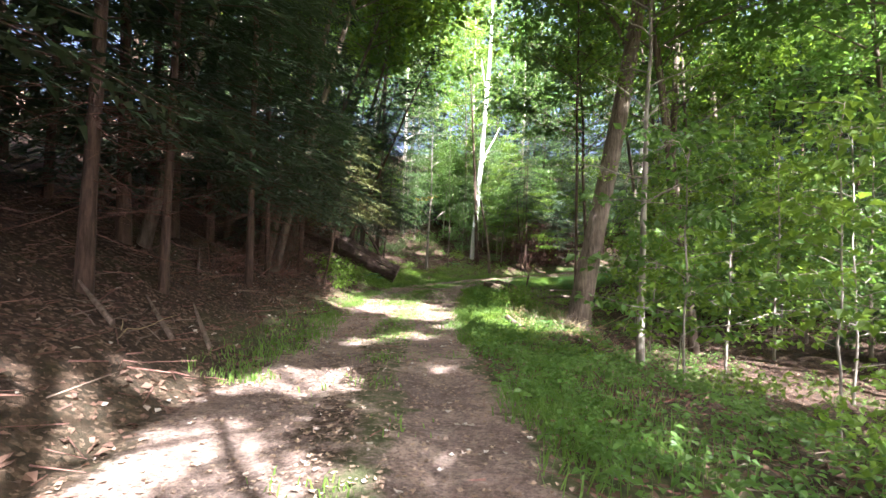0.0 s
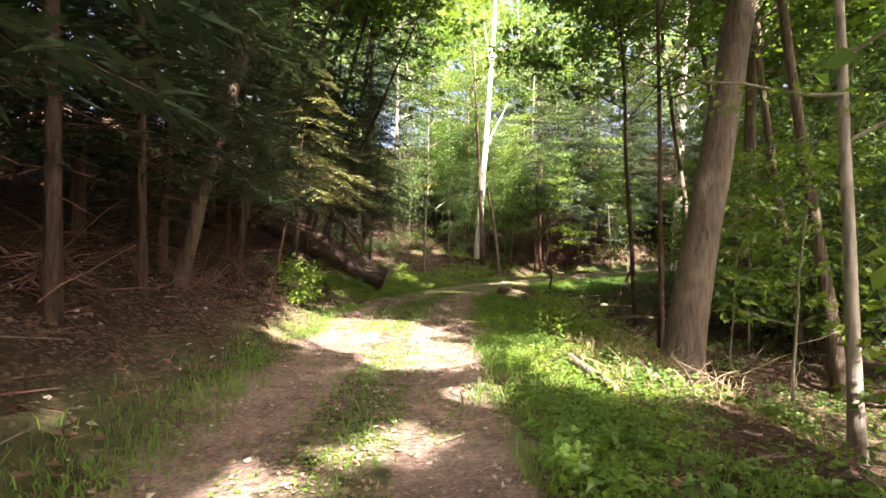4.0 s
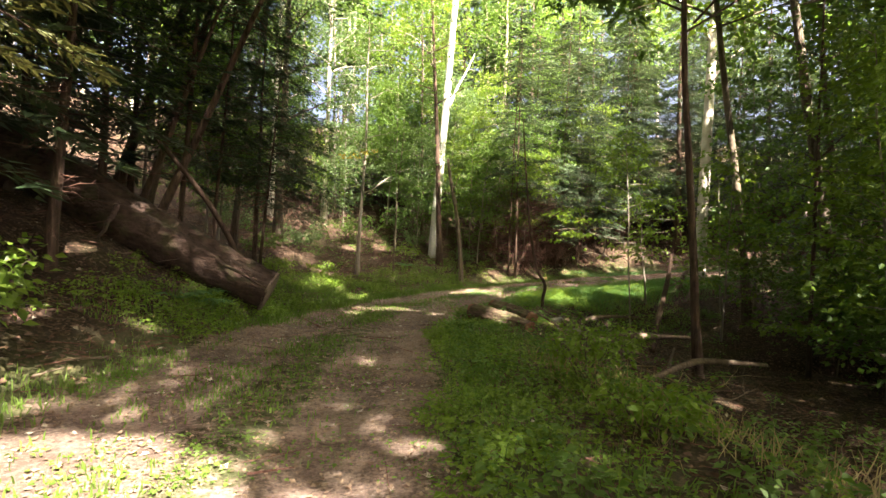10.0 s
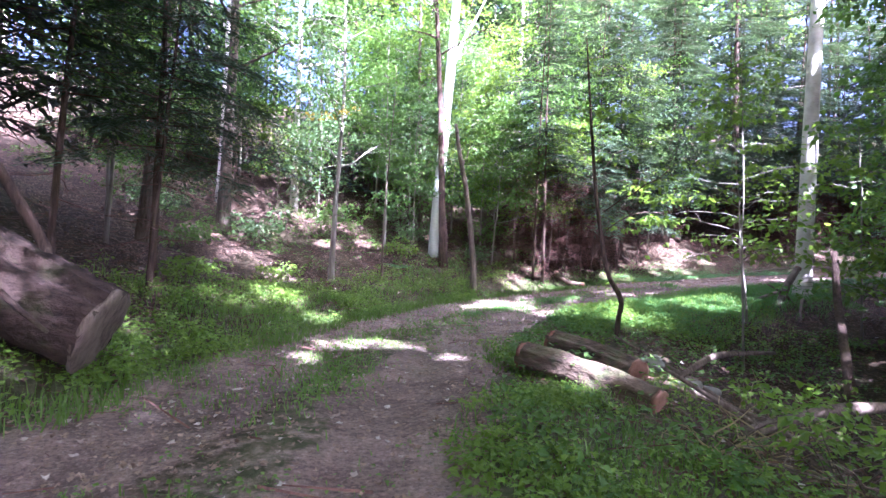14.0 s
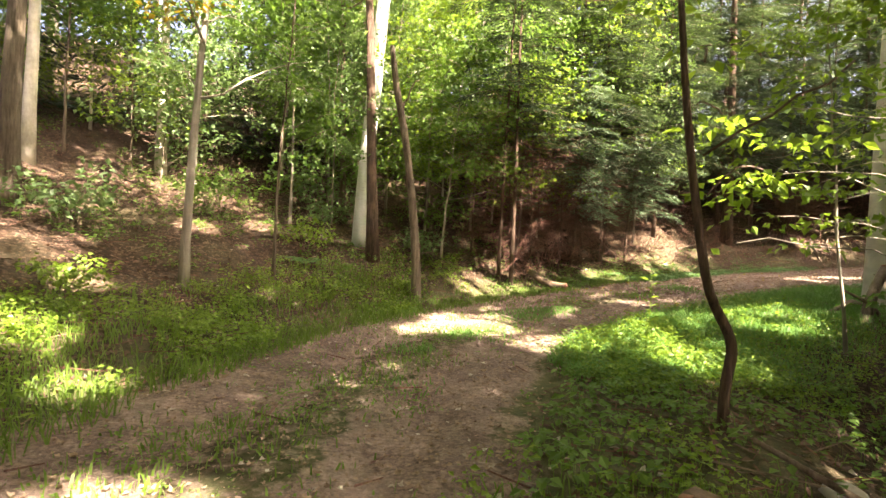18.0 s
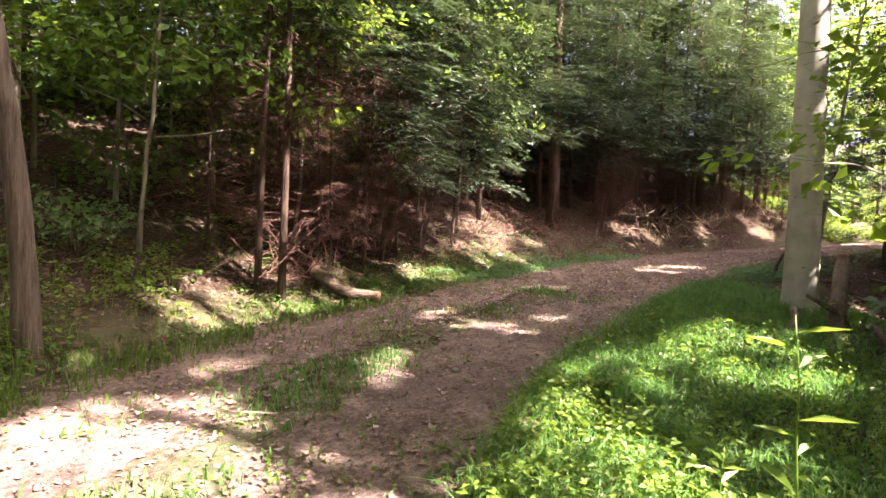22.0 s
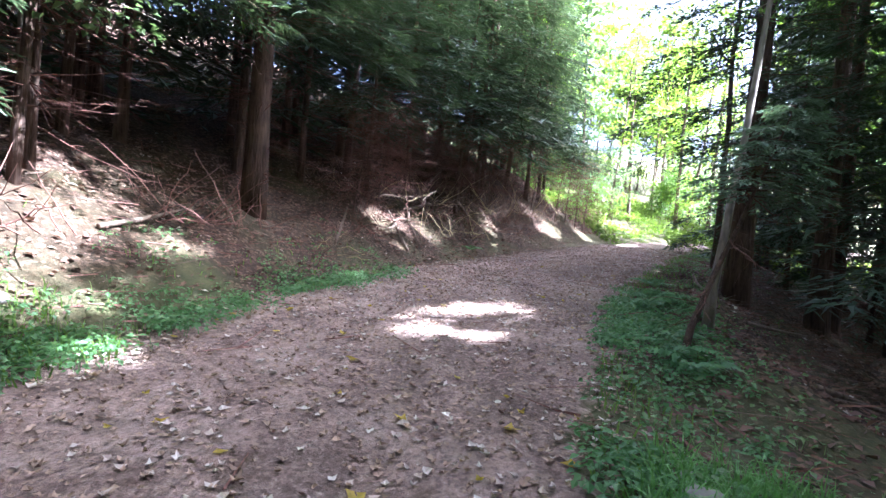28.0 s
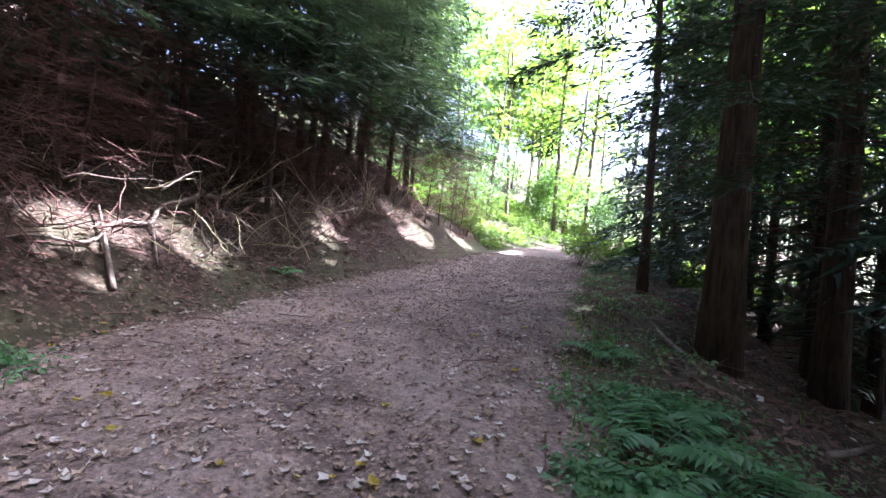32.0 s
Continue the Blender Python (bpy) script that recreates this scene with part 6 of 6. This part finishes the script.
for i, (x, y, a, l, r) in enumerate([(4.4, 26.2, 0.5, 2.4, .05), (5.2, 25.4, 1.4, 2.6, .06), (4.6, 27.6, -0.3, 2.0, .04), (6.0, 28.4, 2.2, 2.2, .05), (5.6, 26.6, 2.9, 1.8, .045), (7.0, 26.8, 1.0, 2.4, .05), (4.1, 25.0, 0.2, 1.8, .04), (3.9, 24.0, 0.9, 1.6, .035)]):
    p = [(x + l * u * math.cos(a), y + l * u * math.sin(a)) for u in (0, 0.4, 1)]
    log([(px, py, gz(px, py) + (0.04, 0.16, 0.3)[k]) for k, (px, py) in enumerate(p)], [r, r * 0.8, r * 0.4], "weathered dead branch among leaf litter in the hollow", DEAD_WOOD, False, 120 + i, "dead_branch", (), 7, 0.15, "dead branches in the hollow")
# roots and limbs on the bank of the last stretch
limb = [(20.2, 44.6), (20.9, 44.85), (21.5, 44.6), (22.1, 44.95), (22.7, 44.95), (23.2, 45.35), (23.8, 45.3), (24.2, 45.45)]
log([(x, y, gz(x, y) + (0.03, 0.1, 0.05, 0.12, 0.06, 0.14, 0.2, 0.28)[k]) for k, (x, y) in enumerate(limb)], [0.012, 0.018, 0.023, 0.028, 0.03, 0.036, 0.045, 0.055], "grey fallen limb ending in a torn root on the bank", DEAD_WOOD, False, 17, "fallen_limb",
    [((24.2, 45.4, gz(24.2, 45.4) + 0.25), (24.7, 44.6, gz(24.7, 44.6) + 0.05), 0.035), ((24.2, 45.4, gz(24.2, 45.4) + 0.25), (24.7, 45.3, gz(24.7, 45.3) + 0.5), 0.04), ((24.0, 45.3, gz(24, 45.3) + 0.2), (23.5, 44.6, gz(23.5, 44.6) + 0.05), 0.03),
     ((24.2, 45.4, gz(24.2, 45.4) + 0.25), (24.4, 46.0, gz(24.4, 46) + 0.5), 0.03), ((22.7, 44.95, gz(22.7, 44.95) + 0.06), (22.2, 44.3, gz(22.2, 44.3) + 0.04), 0.025)], 9, 0.25)
log([(5.0, 41.6, 0.55), (6.4, 41.9, 0.75), (8.2, 42.0, 0.85)], [0.05, 0.06, 0.05], "fallen branch on the leaf-covered slope", DEAD_WOOD, False, 19, "fallen_branch", (), 8, 0.12, "fallen branches")
log([(-0.2, 41.0, 0.95), (0.9, 41.2, 1.0), (2.0, 41.0, 0.8)], [0.06, 0.07, 0.05], "fallen branch on the leaf-covered slope", DEAD_WOOD, False, 20, "fallen_branch", (), 8, 0.12, "fallen branches")
for i, (x, y, a, l) in enumerate([(-3.4, 6.6, 2.4, 1.0), (-3.1, 7.0, 2.2, 1.2), (-3.8, 6.0, 2.6, 0.9), (-5.5, 18.3, 1.8, 2.2), (-4.9, 10.4, 2.0, 1.8), (-6.4, 14.6, 2.6, 2.6), (-4.3, 33.8, 0.9, 1.8), (-5.0, 34.8, 0.7, 2.2), (11.2, 42.4, 1.9, 1.2), (14.4, 43.8, 0.4, 1.6), (19.0, 44.2, 0.6, 1.8), (26.3, 44.7, 1.2, 1.6), (21.3, 44.0, 1.0, 1.4), (18.0, 36.4, -0.7, 2.0), (21.6, 37.0, -0.6, 1.8), (23.0, 37.8, 0.2, 1.6)]):
    p = [(x + l * u * math.cos(a), y + l * u * math.sin(a)) for u in (0, 0.5, 1)]
    log([(px, py, gz(px, py) + 0.05 + 0.05 * k) for k, (px, py) in enumerate(p)], [0.035, 0.03, 0.012], "dead broken branch lying on leaf litter", DEAD_WOOD, False, 30 + i, "dead_branch", (), 7, 0.15, "dead branches on the banks")


def brush_pile(x, y, n, reach, tall, seed, label):
    rng = np.random.default_rng(seed)
    pile = base("brush_pile", (x, y, gz(x, y)), label, "brush")
    for k in range(n):
        a = rng.normal(0, reach * 0.5, 3) * (1, 1, 0)
        ang = rng.uniform(0, 2 * np.pi)
        l = rng.uniform(0.4, 1.0) * reach
        b = a + np.array([math.cos(ang) * l, math.sin(ang) * l, rng.uniform(0.0, tall)])
        pts = wander(a, b, 6, 0.03, rng, -0.02)
        pts[:, 2] = np.maximum(pts[:, 2], 0.0)
        part("twig", tube(pts, np.linspace(rng.uniform(0.006, 0.013), 0.003, 6), 4, ends=False), TWIG_RED if "red" in label or "hemlock" in label else (DEAD_WOOD if k % 3 else STRAW), pile)
    return pile


brush_pile(2.9, 13.2, 46, 1.0, 0.5, 50, "tangle of dry pale twigs and stalks at the trail edge")
brush_pile(3.4, 14.4, 30, 0.9, 0.6, 51, "tangle of dry pale twigs and stalks at the trail edge")
brush_pile(4.6, 19.0, 26, 1.0, 0.6, 52, "tangle of dead brown twigs in the undergrowth")
brush_pile(5.6, 27.8, 40, 1.2, 0.5, 53, "tangle of dead twigs and leaves in the hollow")
brush_pile(4.2, 26.0, 40, 0.9, 0.35, 71, "tangle of dead twigs and leaves in the hollow")
brush_pile(6.6, 25.2, 40, 1.4, 0.6, 54, "tangle of dead twigs and leaves in the hollow")
brush_pile(23.4, 44.6, 40, 1.0, 0.9, 55, "tangle of dead branches on the leafy bank")
brush_pile(25.0, 44.6, 30, 0.9, 0.9, 56, "tangle of dead branches on the leafy bank")
brush_pile(22.6, 45.8, 44, 1.2, 1.1, 60, "tangle of dead branches on the leafy bank")
brush_pile(24.8, 45.8, 50, 1.3, 1.2, 61, "tangle of dead branches on the leafy bank")
brush_pile(27.0, 45.2, 50, 1.2, 1.3, 62, "tangle of dead branches on the leafy bank")
brush_pile(29.5, 45.0, 44, 1.2, 1.4, 63, "tangle of dead branches on the leafy bank")
brush_pile(32.5, 44.8, 40, 1.2, 1.4, 64, "tangle of dead branches on the leafy bank")
for i, (x, y) in enumerate([(20.0, 44.6), (21.4, 45.0), (23.9, 45.2), (26.2, 44.6), (28.2, 44.8), (31.0, 44.6)]):
    brush_pile(x, y, 34, 1.1, 1.0, 80 + i, "tangle of reddish dead branches on the leafy bank")
brush_pile(34.6, 43.6, 40, 1.0, 1.2, 72, "tangle of reddish dead branches on the leafy bank")
brush_pile(3.5, 25.4, 40, 0.8, 0.35, 73, "tangle of dead twigs and leaves in the hollow")
brush_pile(3.8, 24.3, 36, 0.8, 0.35, 74, "tangle of dead twigs and leaves in the hollow")
brush_pile(6.6, 41.0, 50, 1.1, 1.3, 65, "tangle of reddish dead branches under the hemlocks")
brush_pile(8.6, 42.0, 44, 1.1, 1.2, 66, "tangle of reddish dead branches under the hemlocks")
brush_pile(12.8, 43.6, 40, 1.1, 1.0, 67, "tangle of reddish dead branches under the hemlocks")
brush_pile(16.0, 44.4, 40, 1.1, 1.0, 68, "tangle of reddish dead branches under the hemlocks")
brush_pile(-5.0, 12.4, 40, 1.3, 1.1, 69, "tangle of dead branches under the hemlocks")
brush_pile(-5.2, 16.6, 40, 1.3, 1.1, 70, "tangle of dead branches under the hemlocks")
brush_pile(18.6, 43.9, 26, 0.9, 0.5, 57, "tangle of dead branches on the leafy bank")
brush_pile(11.0, 42.4, 26, 0.8, 0.7, 58, "tangle of reddish dead branches under the hemlocks")
brush_pile(-3.6, 5.8, 14, 0.9, 0.4, 59, "dead twigs lying on the sunlit bank")


def stone(x, y, size, seed, label="rounded pale stone half sunk in the ground", material=None, name="stone"):
    rng = np.random.default_rng(seed)
    bm = bmesh.new()
    bmesh.ops.create_icosphere(bm, subdivisions=2, radius=1)
    shift = rng.uniform(0, 50, 3)
    for v in bm.verts:
        n = noise.noise(Vector(shift) + v.co * 1.3)
        v.co *= 1 + 0.35 * n
        v.co.x, v.co.y, v.co.z = v.co.x * size, v.co.y * size * 0.8, v.co.z * size * 0.55
    me = bpy.data.meshes.new(name)
    bm.to_mesh(me)
    bm.free()
    for p in me.polygons:
        p.use_smooth = True
    me.materials.append(material or STONE)
    ob = new(name, me)
    ob.location, ob.rotation_euler = (x, y, gz(x, y) + size * 0.15), (0, 0, rng.uniform(0, 6))
    return tagged(ob, label, "stone", "stones")


for i, (x, y, s, m) in enumerate([(5.0, 29.4, .22, STONE), (5.4, 29.0, .26, STONE), (5.3, 29.9, .18, STONE), (5.9, 29.2, .2, STONE), (2.3, 15.5, .2, MOSS), (2.6, 16.1, .16, MOSS), (4.9, 28.4, .2, STONE), (13.9, 37.3, .16, STONE), (14.2, 37.4, .1, STONE),
                                  (8.4, 37.1, .05, STONE), (7.5, 36.0, .05, STONE), (9.1, 37.9, .04, STONE), (6.9, 36.4, .045, STONE), (8.0, 38.1, .04, STONE), (7.1, 35.3, .05, STONE), (10.2, 38.2, .04, STONE), (7.7, 40.5, .1, STONE), (13.0, 42.6, .12, STONE)]):
    stone(x, y, s, 70 + i, "moss-covered stone beside the trail" if m is MOSS else "pale stone half sunk in the ground", m)
